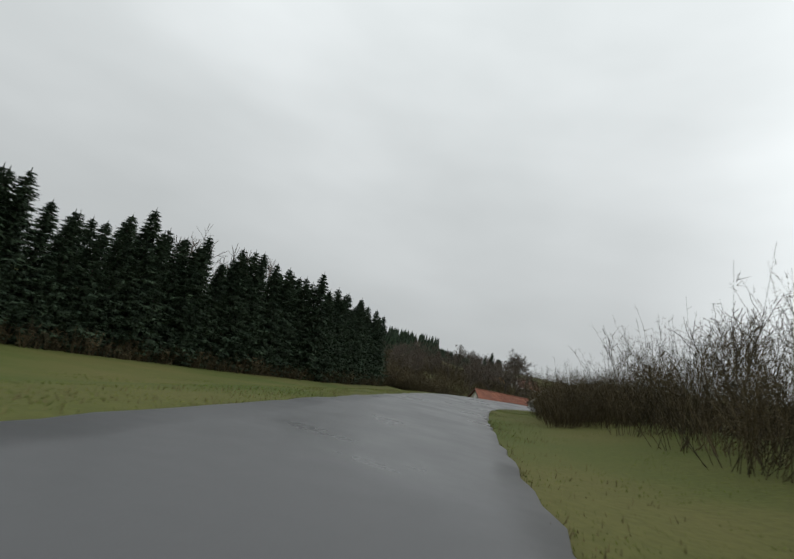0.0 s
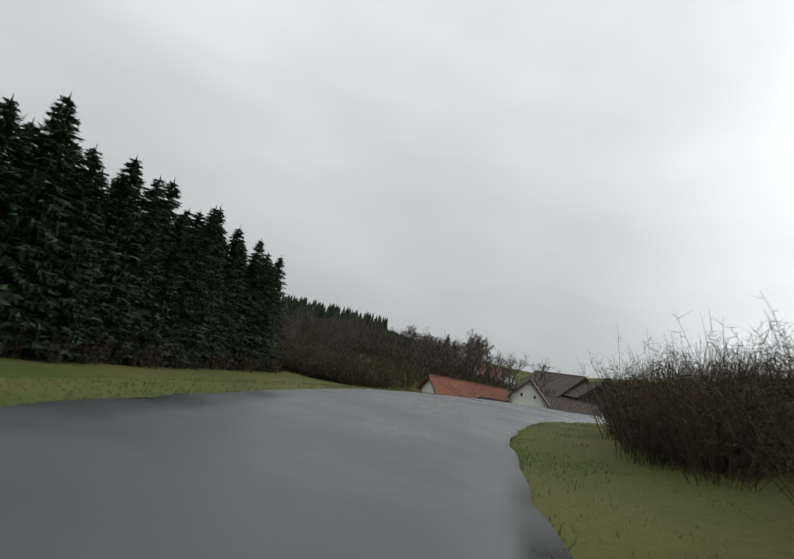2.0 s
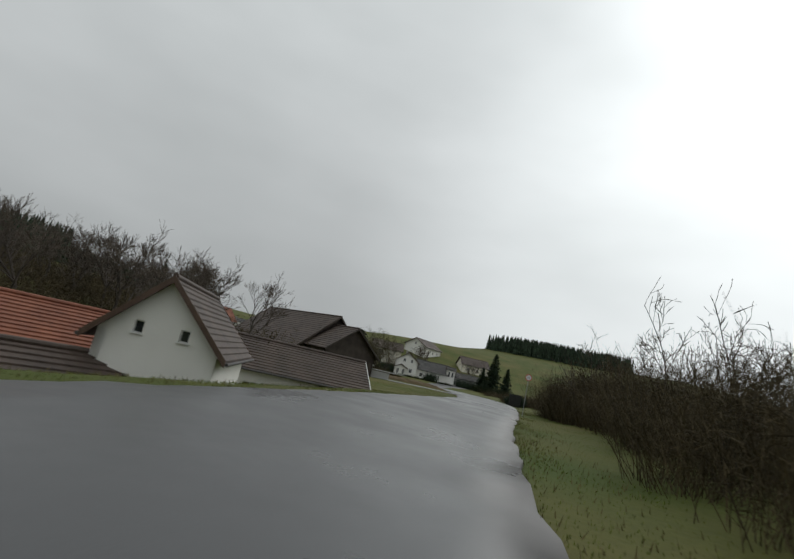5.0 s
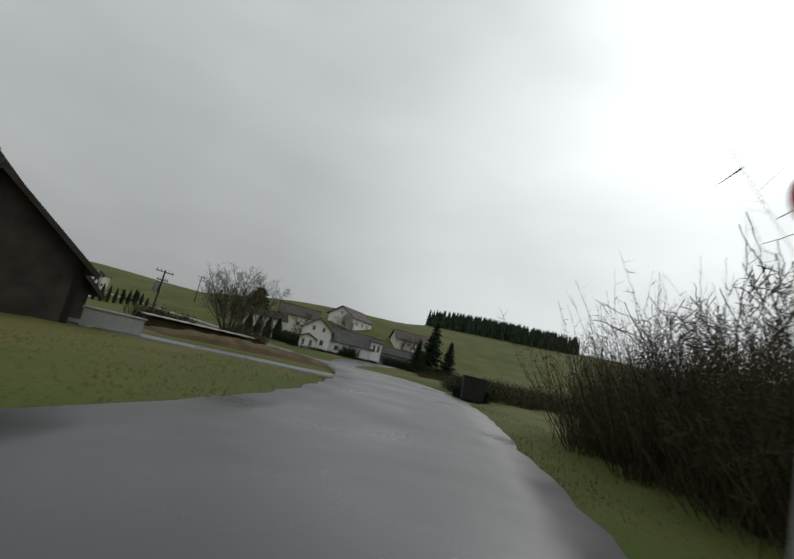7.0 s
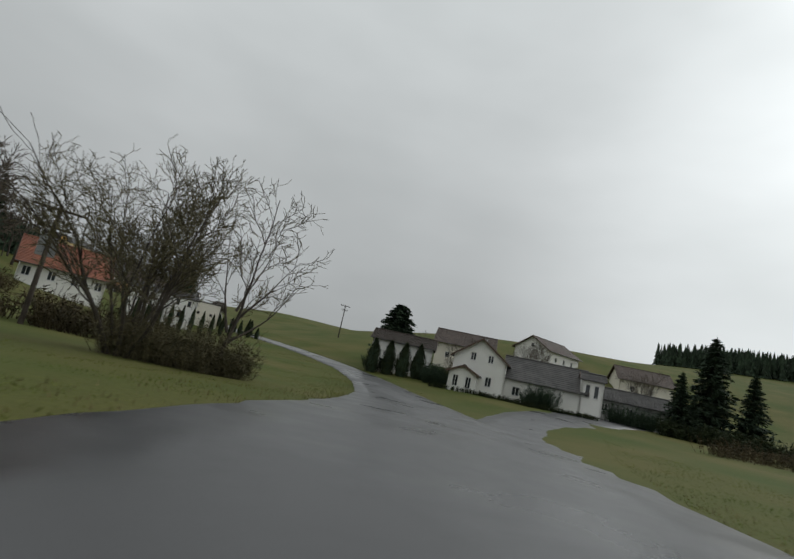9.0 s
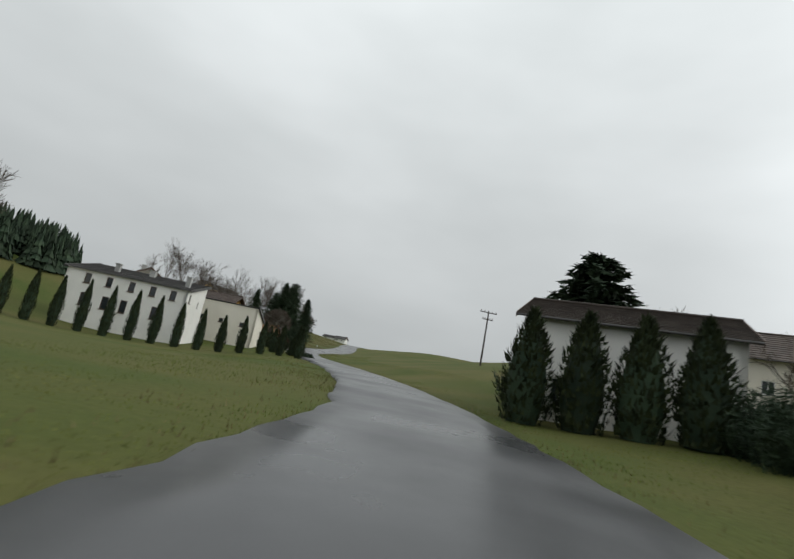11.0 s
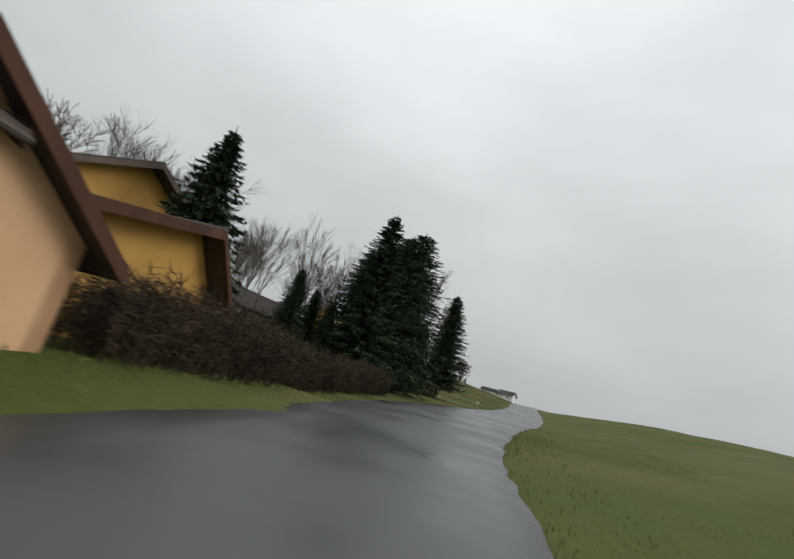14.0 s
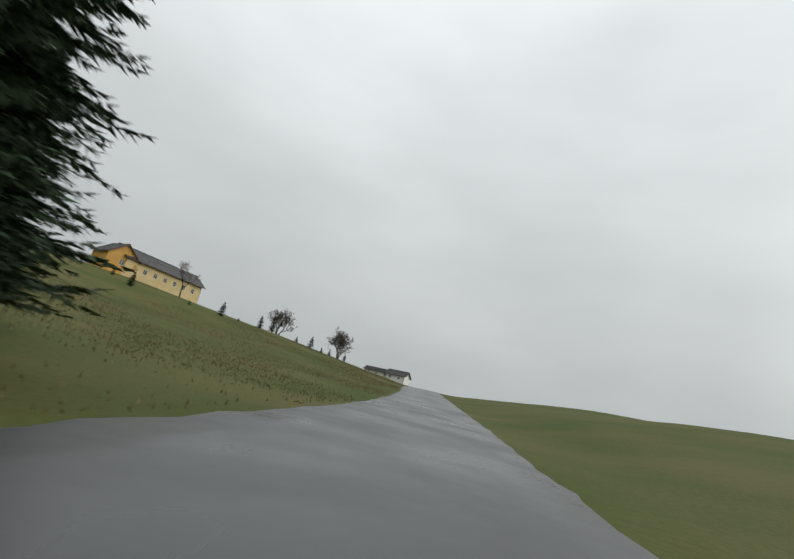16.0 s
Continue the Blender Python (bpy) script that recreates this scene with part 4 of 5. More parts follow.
def dome_tree(name, label, seed, trunks, centre, rx, rz, arms, depth=3, thick=0.026, fine=0.009, girth=0.085, bark=None, twig_mat=None, inner=0.3):
    """A rounded leafless crown: trunks and dense fine branches fanning out from a crown centre."""
    rng = random.Random(seed)
    wood, twigs = Mesh(), Mesh()
    c = Vector(centre)
    for a, b in trunks:
        a, b = Vector(a), Vector(b)
        mid = a.lerp(b, 0.5) + Vector((0.04, -0.05, 0))
        wood.limb(a, mid, girth, girth * 0.82, 8)
        wood.limb(mid, b, girth * 0.82, girth * 0.6, 8)

    def grow(p, d, ln, r, level):
        for k in range(3):
            d = (d + Vector((rng.gauss(0, 0.2), rng.gauss(0, 0.2), rng.gauss(0.04, 0.17)))).normalized()
            q = p + d * ln / 3
            rel = q - c
            if (rel.x / rx) ** 2 + (rel.y / rx) ** 2 + (rel.z / rz) ** 2 > rng.uniform(0.86, 1.1):
                return
            (wood if level == 0 else twigs).limb(p, q, max(r, fine), max(r * 0.82, fine * 0.8), 5 if level == 0 else 3)
            p, r = q, r * 0.82
            if level < depth:
                for _ in range(2 if level else 1):
                    e = (d + Vector((rng.gauss(0, 1), rng.gauss(0, 1), rng.gauss(0.1, 0.7))).normalized() * rng.uniform(0.3, 0.65)).normalized()
                    grow(p, e, ln * rng.uniform(0.55, 0.85), r * 0.6, level + 1)

    for k in range(arms):
        w = 2.399 * k + rng.uniform(-0.3, 0.3)
        el = math.asin(rng.uniform(-0.12, 0.98))
        d = Vector((math.cos(w) * math.cos(el), math.sin(w) * math.cos(el), math.sin(el)))
        start = c.lerp(Vector(trunks[k % len(trunks)][1]), rng.uniform(inner, 1.0))
        grow(start, d, rx * rng.uniform(0.75, 1.15), thick, 0)
    ob = root(name, label, "tree", Matrix.Identity(4))
    new("trunk", wood.data("trunk", bark or M_PALEBARK)).parent = ob
    new("crown", twigs.data("crown", twig_mat or M_TWIG)).parent = ob
    return ob


def limb_tree(name, label, seed, base, stems, bark, twig_mat, centre, rx, rz, fine=0.011):
    """A leafless tree of long sweeping stems: each stem (offset, way, length, girth) sends out branches, twigs and fine shoots that end at an uneven crown outline."""
    rng = random.Random(seed)
    wood, twigs = Mesh(), Mesh()
    c = Vector(centre)
    angles = ((0.45, 0.8), (0.45, 0.95), (0.4, 1.0))

    def grow(p, d, ln, r, level):
        step = (0.42, 0.3, 0.24, 0.2)[level]
        n = max(2, int(ln / step))
        curl = (0.07, 0.12, 0.17, 0.22)[level]
        fade = (max(0.12, 0.012 / r)) ** (1 / n)
        for k in range(n):
            d = (d + Vector((rng.gauss(0, curl), rng.gauss(0, curl), rng.gauss(0.035 if level else 0.015, curl)))).normalized()
            q = p + d * step
            rel = q - c
            edge = 1.0 + 0.12 * math.sin(3.0 * math.atan2(rel.y, rel.x) + seed) + 0.1 * math.sin(5.0 * rel.z / rz + seed)
            if level > 1 and (rel.x / rx) ** 2 + (rel.y / rx) ** 2 + (rel.z / rz) ** 2 > edge * rng.uniform(0.85, 1.15):
                return
            r1 = r * fade
            (wood if level < 2 else twigs).limb(p, q, max(r, fine), max(r1, fine * 0.8), 7 if level == 0 else (5 if level == 1 else 3))
            p, r = q, r1
            if level < 3 and k > (0.2 * n if level == 0 else 0):
                for _ in range(1 if level == 0 else 2):
                    if rng.random() < (0.92, 0.85, 0.75)[level]:
                        side = d.orthogonal().normalized()
                        side.rotate(Matrix.Rotation(rng.uniform(0, 2 * math.pi), 3, d))
                        a = rng.uniform(*angles[level])
                        away = (d * math.cos(a) + side * math.sin(a)).normalized()
                        left = ln * (1 - 0.55 * k / n)
                        grow(p, away, min(left * rng.uniform(0.34, 0.55), (3.0, 1.3, 0.7)[level]), max(r * 0.55, fine), level + 1)

    for off, way, ln, girth in stems:
        grow(Vector(base) + Vector(off) + Vector((0, 0, -0.3)), Vector(way).normalized(), ln, girth, 0)
    ob = root(name, label, "tree", Matrix.Identity(4))
    new("trunk", wood.data("trunk", bark)).parent = ob
    new("crown", twigs.data("crown", twig_mat)).parent = ob
    return ob


def patch(cx, cy, rx, ry, turn, count, seed):
    r2, out = random.Random(seed), []
    c, s = math.cos(radians(turn)), math.sin(radians(turn))
    while len(out) < count:
        u, v = r2.uniform(-1, 1), r2.uniform(-1, 1)
        if u * u + v * v < 1:
            out.append((cx + u * rx * c - v * ry * s, cy + u * rx * s + v * ry * c))
    return out


def along(points, step, seed=0, jitter=0.3):
    """Places along a line, a little uneven."""
    rng = random.Random(seed)
    c = np.array(points, float)
    s = np.r_[0, np.cumsum(np.linalg.norm(np.diff(c, axis=0), axis=1))]
    out, d = [], 0.0
    while d < s[-1]:
        out.append((float(np.interp(d, s, c[:, 0])) + rng.gauss(0, jitter), float(np.interp(d, s, c[:, 1])) + rng.gauss(0, jitter)))
        d += step * rng.uniform(0.75, 1.25)
    return out


def beside(t0, t1, s0, s1, count, seed):
    """Places scattered beside the road between two seconds of the drive and two offsets (right is positive)."""
    rng = random.Random(seed)
    i0, i1 = int(np.searchsorted(T_OF, t0)), int(np.searchsorted(T_OF, t1)) - 1
    out = []
    for _ in range(count):
        k, s = rng.randint(i0, i1), rng.uniform(s0, s1)
        out.append((FINE[k, 0] + RIGHT[k, 0] * s, FINE[k, 1] + RIGHT[k, 1] * s))
    return out


rng = random.Random(11)
# the planted row of spruces on the left of the first straight
ROW = "row of spruces beside the first straight"
row_kinds = [master(conifer("tall dark spruce in a dense planted row", 20 + k, 11.0, 2.7, 44, 10, 12, M_DARKNEEDLE, 0.02, 0.9, 0.78, group=ROW, slim=0.7)) for k in range(4)]
row_line = [(-62, -30), (-40, 8), (-20, 38), (-5.5, 61), (1.0, 83.0)]
for k, (x, y) in enumerate(along(row_line, 1.6, 3, 0.25)):
    s = rng.uniform(0.9, 1.1)
    put(row_kinds[k % 4], x, y, rng.uniform(0, 360), (s, s, s * rng.uniform(0.9, 1.08)))
for k, (x, y) in enumerate(along([(a - 3.0, b + 1.6) for a, b in row_line], 2.1, 4, 0.4)):
    put(row_kinds[(k + 2) % 4], x, y, rng.uniform(0, 360), rng.uniform(0.92, 1.1))

bare_kinds = [master(bare_tree("bare_tree", "leafless tree with fine grey-brown twigs", 40 + k, 9.0, stems=1, spread=0.5, depth=4, kids=(2, 4), bare=0.26, thick=0.013, twig=0.01)) for k in range(4)]
birch_kinds = [master(bare_tree("birch", "slender leafless birch with a pale trunk", 60 + k, 13.0, M_BIRCH, M_TWIG, stems=1, spread=0.3, depth=4, kids=(3, 4), bare=0.34, thick=0.008, curl=0.1, twig=0.007)) for k in range(3)]
THICKET = "young leafless trees of the thicket"
for k, (x, y) in enumerate([(-17, 62), (-14, 66), (-20, 58), (-24, 52)]):
    put(bare_kinds[k % 4], x, y, k * 70, 1.5)
for k in range(80):
    x, y = rng.uniform(-2, 44), rng.uniform(104, 165)
    if y > 100 + 0.25 * abs(x - 20):
        tagged(put(bare_kinds[k % 4], x, y, rng.uniform(0, 360), rng.uniform(0.55, 0.95)), group=THICKET)
spots = [(rng.uniform(-8, 44), rng.uniform(99, 190)) for _ in range(800)]
brush_stuff("thicket", "brown winter scrub covering the hillside", [p for p in spots if p[1] > 96 + 0.2 * abs(p[0] - 18)] + patch(3, 93, 4.0, 9.0, 60, 150, 51) + patch(8, 97, 6, 9, 50, 130, 52), M_BRUSH, 2.0, 4.6, 20, 2.2, 5, 12, 0.012)
brush_stuff("verge_scrub", "dark low scrub at the foot of the spruces", along([(a + 1.3, b - 0.9) for a, b in row_line], 0.45, 6, 0.5), M_BRUSH, 0.8, 2.2, 12, 1.2, 7, 5, 0.02)

# scrub and trees on the inside of the bend
brush_stuff("roadside_thicket", "dense dark leafless bushes along the bend", beside(1.6, 5.0, 5.0, 11.0, 420, 8) + beside(2.9, 5.8, 4.5, 6.4, 120, 81) + beside(5.0, 6.3, 6.0, 11.0, 160, 80), M_BRUSH, 1.7, 3.9, 24, 1.6, 10, 18, 0.007, (0.6, 1.5))
brush_stuff("roadside_thicket", "tall dark leafless bushes on the bank", beside(-1, 1.7, 7.0, 15, 300, 9), M_BRUSH, 2.8, 5.8, 22, 1.7, 101, 17, 0.008, (0.6, 1.6))
bend_kinds = []
for k in range(2):
    shoots = [((0.25 * math.cos(2.1 * n + k), 0.25 * math.sin(2.1 * n + k), 0), (0.35 * math.cos(2.1 * n + k), 0.35 * math.sin(2.1 * n + k), 1), 6.0 - 0.7 * n, 0.06 - 0.008 * n) for n in range(3)]
    bend_kinds.append(master(limb_tree("bare_tree", "leafless young tree with dense fine twigs in the roadside thicket", 46 + k, (0, 0, 0), shoots, M_BARK, M_BRUSH, (0, 0, 3.8), 2.3, 3.0, 0.008)))
for k, (x, y) in enumerate(beside(1.2, 5.2, 9, 14.0, 16, 13) + beside(5.7, 6.4, 11, 15.0, 6, 12)):
    tagged(put(bend_kinds[k % 2], x, y, rng.uniform(0, 360), rng.uniform(0.75, 1.15)), group="leafless trees inside the bend")

brush_stuff("roadside_thicket", "tall leafless thicket behind the verge", beside(6.2, 8.0, 6.6, 13, 380, 72), M_BRUSH, 1.8, 4.8, 20, 1.6, 73, 15, 0.008, (0.6, 1.6))
brush_stuff("roadside_thicket", "tall dark bushes crowding the verge", beside(7.1, 7.85, 5.2, 10, 150, 74), M_BRUSH, 2.8, 5.6, 22, 1.6, 75, 16, 0.008, (0.6, 1.6))
for k, (x, y) in enumerate(beside(6.4, 7.5, 8.5, 13.0, 12, 98) + beside(7.15, 7.8, 7.0, 10.5, 9, 99)):
    tagged(put(bend_kinds[k % 2], x, y, k * 71, rng.uniform(0.9, 1.3)), group="leafless trees inside the bend")

# woods on the crests
def forest_stuff(name, label, places, hmin, hmax, seed):
    r2 = random.Random(seed)
    mm = Mesh()
    zs = land([p[0] for p in places], [p[1] for p in places])
    for (x, y), z in zip(places, zs):
        h = r2.uniform(hmin, hmax)
        w = h * r2.uniform(0.14, 0.2)
        for t in range(6):
            z0, z1, rr = z + h * (0.02 + t * 0.155), z + h * min(1.02, 0.3 + t * 0.155), w * (1 - t / 6.6)
            for b in range(7):
                a0, a1 = 2 * math.pi * (b + r2.random() * 0.5) / 7, 2 * math.pi * (b + 0.9 + r2.random() * 0.5) / 7
                q0, q1 = rr * r2.uniform(0.7, 1.25), rr * r2.uniform(0.7, 1.25)
                mm.tri((x + math.cos(a0) * q0, y + math.sin(a0) * q0, z0), (x + math.cos(a1) * q1, y + math.sin(a1) * q1, z0 + r2.uniform(-0.3, 0.3)), (x, y, z1))
    return tagged(new(name, mm.data(name, M_DARKNEEDLE)), label, "trees", kind="stuff")


forest_stuff("far_wood", "dark spruce plantation along the hill crest", patch(-14, 214, 48, 16, 25, 420, 1), 8.5, 11, 2)
forest_stuff("far_wood", "dark spruce wood on the distant hill", patch(328, 280, 50, 34, -52, 800, 3), 7, 12, 4)
forest_stuff("far_wood", "dark wooded slope behind the village", patch(20, 262, 26, 14, -30, 200, 5), 3.8, 5.2, 6)
forest_stuff("far_wood", "dark young spruces filling the hollow behind the row", patch(-28, 150, 20, 34, 0, 260, 9), 5.0, 8.0, 10)
forest_stuff("far_wood", "dark spruce wood behind the white building", patch(41, 240, 17, 10, -35, 330, 7), 4.0, 6.2, 8)
far_kind = master(conifer("spruce standing on the skyline", 31, 12.0, 2.6, 20, 7, 7, M_DARKNEEDLE, 0.08, 1.5))
for x, y, s in ((52, 214, 1.05), (49.5, 216, 0.8), (60, 186, 0.6)):
    put(far_kind, x, y, rng.uniform(0, 360), s)
round_tree = master(bare_tree("bare_tree", "round-crowned leafless tree with dense fine twigs", 71, 12.0, stems=3, spread=0.62, depth=5, kids=(2, 3), bare=0.22, thick=0.014, twig=0.014))
put(round_tree, 57, 191, 30, 1.15)
for x, y, s in ((50.0, 274.8, 1.05), (51.6, 276.6, 0.95), (55.6, 279.2, 0.95), (53.2, 274.0, 0.85), (57.3, 278.0, 0.85)):
    put(birch_kinds[int(y) % 3], x, y, x * 41, (s * 1.35, s * 1.35, s))
for x, y, s in ((35, 225, 0.7), (52, 222, 0.6), (52, 224, 1.1), (55, 218, 1.3), (48, 226, 1.1), (42, 236, 1.2), (62, 262, 0.9), (57, 256, 0.9)):
    put(bare_kinds[int(x) % 4], x, y, x * 31, s)

# the great willow by the junction and its neighbour
gw = land_at(83.4, 151.0)
stems = []
for k in range(12):
    w, lean = 0.72 * k + 0.4, (0.12 if k < 2 else 0.3 + 0.12 * (k % 3))
    stems.append(((0.35 * math.cos(w), 0.35 * math.sin(w), 0), (lean * math.cos(w), lean * math.sin(w), 1), 9.0 - 0.5 * (k % 4), 0.15 - 0.015 * (k % 4)))
limb_tree("willow", "large many-stemmed leafless willow on the grass by the junction", 83, (83.3, 151.0, gw), stems, M_BARK, M_WILLOW, (83.2, 151.0, gw + 5.3), 4.8, 5.7)
gw = land_at(88.0, 151.3)
stems = [((0, 0, 0), (0.05, 0.0, 1), 8.8, 0.14), ((0.05, 0.02, 1.7), (0.75, 0.1, 0.75), 4.4, 0.08), ((0.1, 0, 2.6), (0.6, -0.1, 0.9), 4.4, 0.08), ((0, 0, 2.2), (-0.45, 0.1, 1), 5.0, 0.075), ((0.15, 0.05, 3.2), (0.35, 0.4, 1), 4.6, 0.07)]
limb_tree("bare_tree", "spreading leafless tree with sweeping limbs beside the willow", 88, (87.1, 151.0, gw), stems, M_BARK, M_WILLOW, (88.2, 151.1, gw + 5.2), 3.7, 4.6)
brush_stuff("willow_scrub", "tangled suckers and bramble round the willow", patch(85.2, 151.2, 3.0, 1.1, 3, 50, 14) + patch(85.8, 151.4, 2.0, 1.0, 3, 50, 71), M_WILLOW, 0.8, 2.6, 14, 1.2, 15, 12, 0.007)
brush_stuff("garden_shrubs", "leafless shrubs by the pole and the shelter", patch(80, 163, 5, 2.5, 20, 40, 16) + patch(62, 182, 6, 5, 0, 50, 30), M_BRUSH, 1.2, 2.8, 14, 1.4, 18, 8, 0.02)
for k, (x, y, s) in enumerate(((118, 201, 0.75), (121, 196, 0.6), (128, 205, 0.8), (140, 205, 0.9), (146, 214, 1.0), (150, 212, 1.0), (155, 222, 0.9), (163, 200, 0.8), (168, 205, 0.9), (178, 212, 0.9), (120, 222, 0.8))):
    tagged(put(bare_kinds[k % 4], x, y, k * 57, s), group="village trees")
pine = conifer("broad dark pine behind the white house front", 91, 10.6, 4.2, 26, 10, 12, M_DARKNEEDLE, 0.15, 1.5, 0.42)
pine.matrix_world = pose(115.0, 206.8, land_at(115.0, 206.8))
big = conifer("broad dark spruce beside the grey garage", 92, 12.4, 3.6, 26, 9, 10, M_DARKNEEDLE, 0.02, 1.4)
big.matrix_world = pose(141.2, 169.6, land_at(141.2, 169.6))
for x, y, s in ((138.6, 171.5, 0.62), (144.5, 167.0, 0.7), (136.5, 168.0, 0.4)):
    put(big, x, y, x * 17, s)
brush_stuff("field_scrub", "brown winter scrub along the field edge", patch(136, 152, 14, 4, -20, 130, 61), M_BRUSH, 0.8, 1.8, 14, 1.4, 62, 7, 0.012)
brush_stuff("garden_shrubs", "dark evergreen garden shrubs below the spruce", patch(140, 166, 7, 3, -36, 70, 19), M_THUJA, 1.0, 2.4, 14, 1.4, 20, 9, 0.04)

brush_stuff("garden_hedge", "low clipped evergreen hedge along the village street", along([(112.8, 184.6), (119.6, 178.8), (128.0, 172.8)], 0.12, 81, 0.15), M_THUJA, 0.5, 0.8, 8, 0.4, 82, 9, 0.012)
brush_stuff("garden_shrubs", "dark garden shrubs between the village houses", patch(116.4, 191.0, 2.6, 2.0, -24, 60, 83) + patch(109.8, 198.0, 2.0, 1.5, -24, 28, 84) + patch(123.5, 177.6, 2.0, 0.8, -36, 22, 85) + patch(134.5, 174.2, 3.0, 1.0, -36, 30, 86) + patch(114.6, 188.4, 1.2, 0.8, -30, 14, 87), M_DARKNEEDLE, 1.2, 3.2, 14, 1.2, 88, 22, 0.012)
brush_stuff("garden_shrubs", "brown leafless bushes behind the village houses", patch(126, 192, 7, 4, -36, 90, 89) + patch(138, 190, 7, 4, -30, 70, 90), M_BRUSH, 2.5, 5.0, 18, 1.6, 91, 14, 0.010)
brush_stuff("dark_bush", "dense dark evergreen bush beside the container", patch(88.3, 117.6, 1.8, 1.0, 40, 46, 92), M_DARKNEEDLE, 0.9, 1.8, 16, 1.1, 93, 22, 0.011)
brush_stuff("field_scrub", "low brown scrub in the rough field", patch(104, 124, 14, 7, 30, 420, 94), M_BRUSH, 0.8, 2.3, 14, 1.3, 95, 8, 0.008)

# thujas
TH = "clipped thujas before the white building"
thuja_kinds = [master(thuja("narrow dark green clipped thuja column on the lawn", 100 + k, 3.4, 0.62, TH)) for k in range(3)]
for k, top in zip(range(-4, 10), (2.9, 3.0, 2.9, 3.0, 2.9, 3.0, 2.95, 2.75, 2.6, 2.45, 2.75, 2.6, 2.65, 1.9)):
    x, y = 79.4 + 1.535 * k, 211.15 + 0.765 * k
    ground = land_at(x, y)
    put(thuja_kinds[k % 3], x, y, k * 47, (0.66, 0.66, (top + rise(x, y) - ground) / 3.4))
for k, (x, y, s) in enumerate(((91.6, 222.5, 0.55), (91.9, 222.7, 0.62), (92.2, 222.95, 0.86), (91.8, 223.4, 0.9), (89.3, 223.7, 0.7), (86.4, 232.4, 0.7), (86.1, 233.2, 0.75))):
    put(thuja_kinds[k % 3], x, y, x * 77, (0.8, 0.8, s))
for k in (-3.1, -0.9, 1.2, 3.3):
    put(thuja_kinds[1], 110.6 + 0.914 * k, 193.2 - 0.407 * k, k * 60, (1.65, 1.65, 1.4))
ball = thuja("clipped round dark green thuja ball by the garage yard", 120, 1.05, 0.5, category="shrub", ball=True, n=2600)
ball.matrix_world = pose(87.45, 235.6, land_at(87.45, 235.6) + 0.05)
g0 = land_at(88.7, 222.2)
dome_tree("young_tree", "young lawn tree with a small bare globe crown", 77, [((88.7, 222.2, g0 - 0.3), (88.7, 222.25, g0 + 2.0))], (88.7, 222.25, g0 + 2.25), 0.5, 0.48, 44, 2, 0.012, 0.005, 0.028, M_BARK, M_TWIG, 0.6)
g0, g1 = land_at(86.6, 236.6), rise(85.5, 237.2)
dome_tree("bare_tree", "dome-crowned leafless tree on two pale leaning trunks", 151, [((86.5, 236.4, g0 - 0.3), (85.75, 237.1, g1 + 2.9)), ((86.9, 236.7, g0 - 0.3), (86.1, 237.4, g1 + 2.9))], (85.5, 237.3, g1 + 2.9), 2.0, 2.2, 130)
brush_stuff("juniper", "low dark spreading juniper at the roadside", patch(91.8, 225.9, 0.8, 1.2, 15, 90, 41), M_DARKNEEDLE, 0.35, 0.75, 14, 1.6, 42, 26, 0.009)
brush_stuff("garden_shrubs", "yellow-green shrubs behind the yard", patch(74.5, 249.5, 3.0, 1.5, 0, 40, 44), M_THUJA, 0.9, 2.1, 14, 1.3, 45, 8, 0.018)

brush_stuff("undergrowth", "grey-brown scrub on the slope behind the birches", patch(48, 286, 9, 16, 0, 200, 63), M_BRUSH, 2.5, 5.0, 14, 2.0, 64, 9, 0.014)

# spruces and birches by the last bend
SP = "spruces beside the hedge"
s1 = conifer("tall full dark green spruce with drooping branches by the road", 130, 13.8, 4.3, 50, 12, 36, M_NEEDLE, 0.03, 0.66, 0.72, group=SP, slim=0.5)
s1.matrix_world = pose(73.8, 281.8, land_at(73.8, 281.8))
s2 = conifer("full dark green spruce grown into its taller neighbour", 131, 14.8, 4.8, 50, 12, 38, M_NEEDLE, 0.02, 0.66, 0.5, group=SP, slim=0.5)
s2.matrix_world = pose(74.4, 288.2, land_at(74.4, 288.2))
s3 = conifer("slimmer dark green spruce at the end of the group", 132, 12.9, 3.5, 58, 14, 38, M_NEEDLE, 0.1, 0.62, 0.62, group=SP, slim=0.5)
s3.matrix_world = pose(74.6, 305.1, land_at(74.6, 305.1))
for x, y, s, src in ((74.2, 285.2, 0.9, s2), (71.0, 285.5, 0.75, s2), (69.5, 311.0, 0.7, s3)):
    put(src, x, y, x * 53, s)
thin = master(conifer("thin ragged spruce standing among the birches", 134, 9.0, 2.0, 22, 6, 9, M_NEEDLE, 0.1, 0.9, 0.6, group=SP))
for x, y, s in ((72.0, 294.0, 1.0), (70.2, 298.6, 0.85), (68.4, 303.5, 0.95), (72.6, 303.0, 0.6)):
    put(thin, x, y, x * 53, s)
for x, y, s in ((71.8, 279.5, 0.4), (70.0, 277.0, 0.5), (69.0, 281.5, 0.45)):
    put(s3, x, y, x * 31, s)
s4 = conifer("narrow dark spruce behind the ochre house", 133, 9.3, 3.0, 36, 10, 12, M_NEEDLE, 0.03, 0.8, 0.85)
s4.matrix_world = pose(74.0, 262.3, land_at(74.0, 262.3))
BI = "birches behind the hedge"
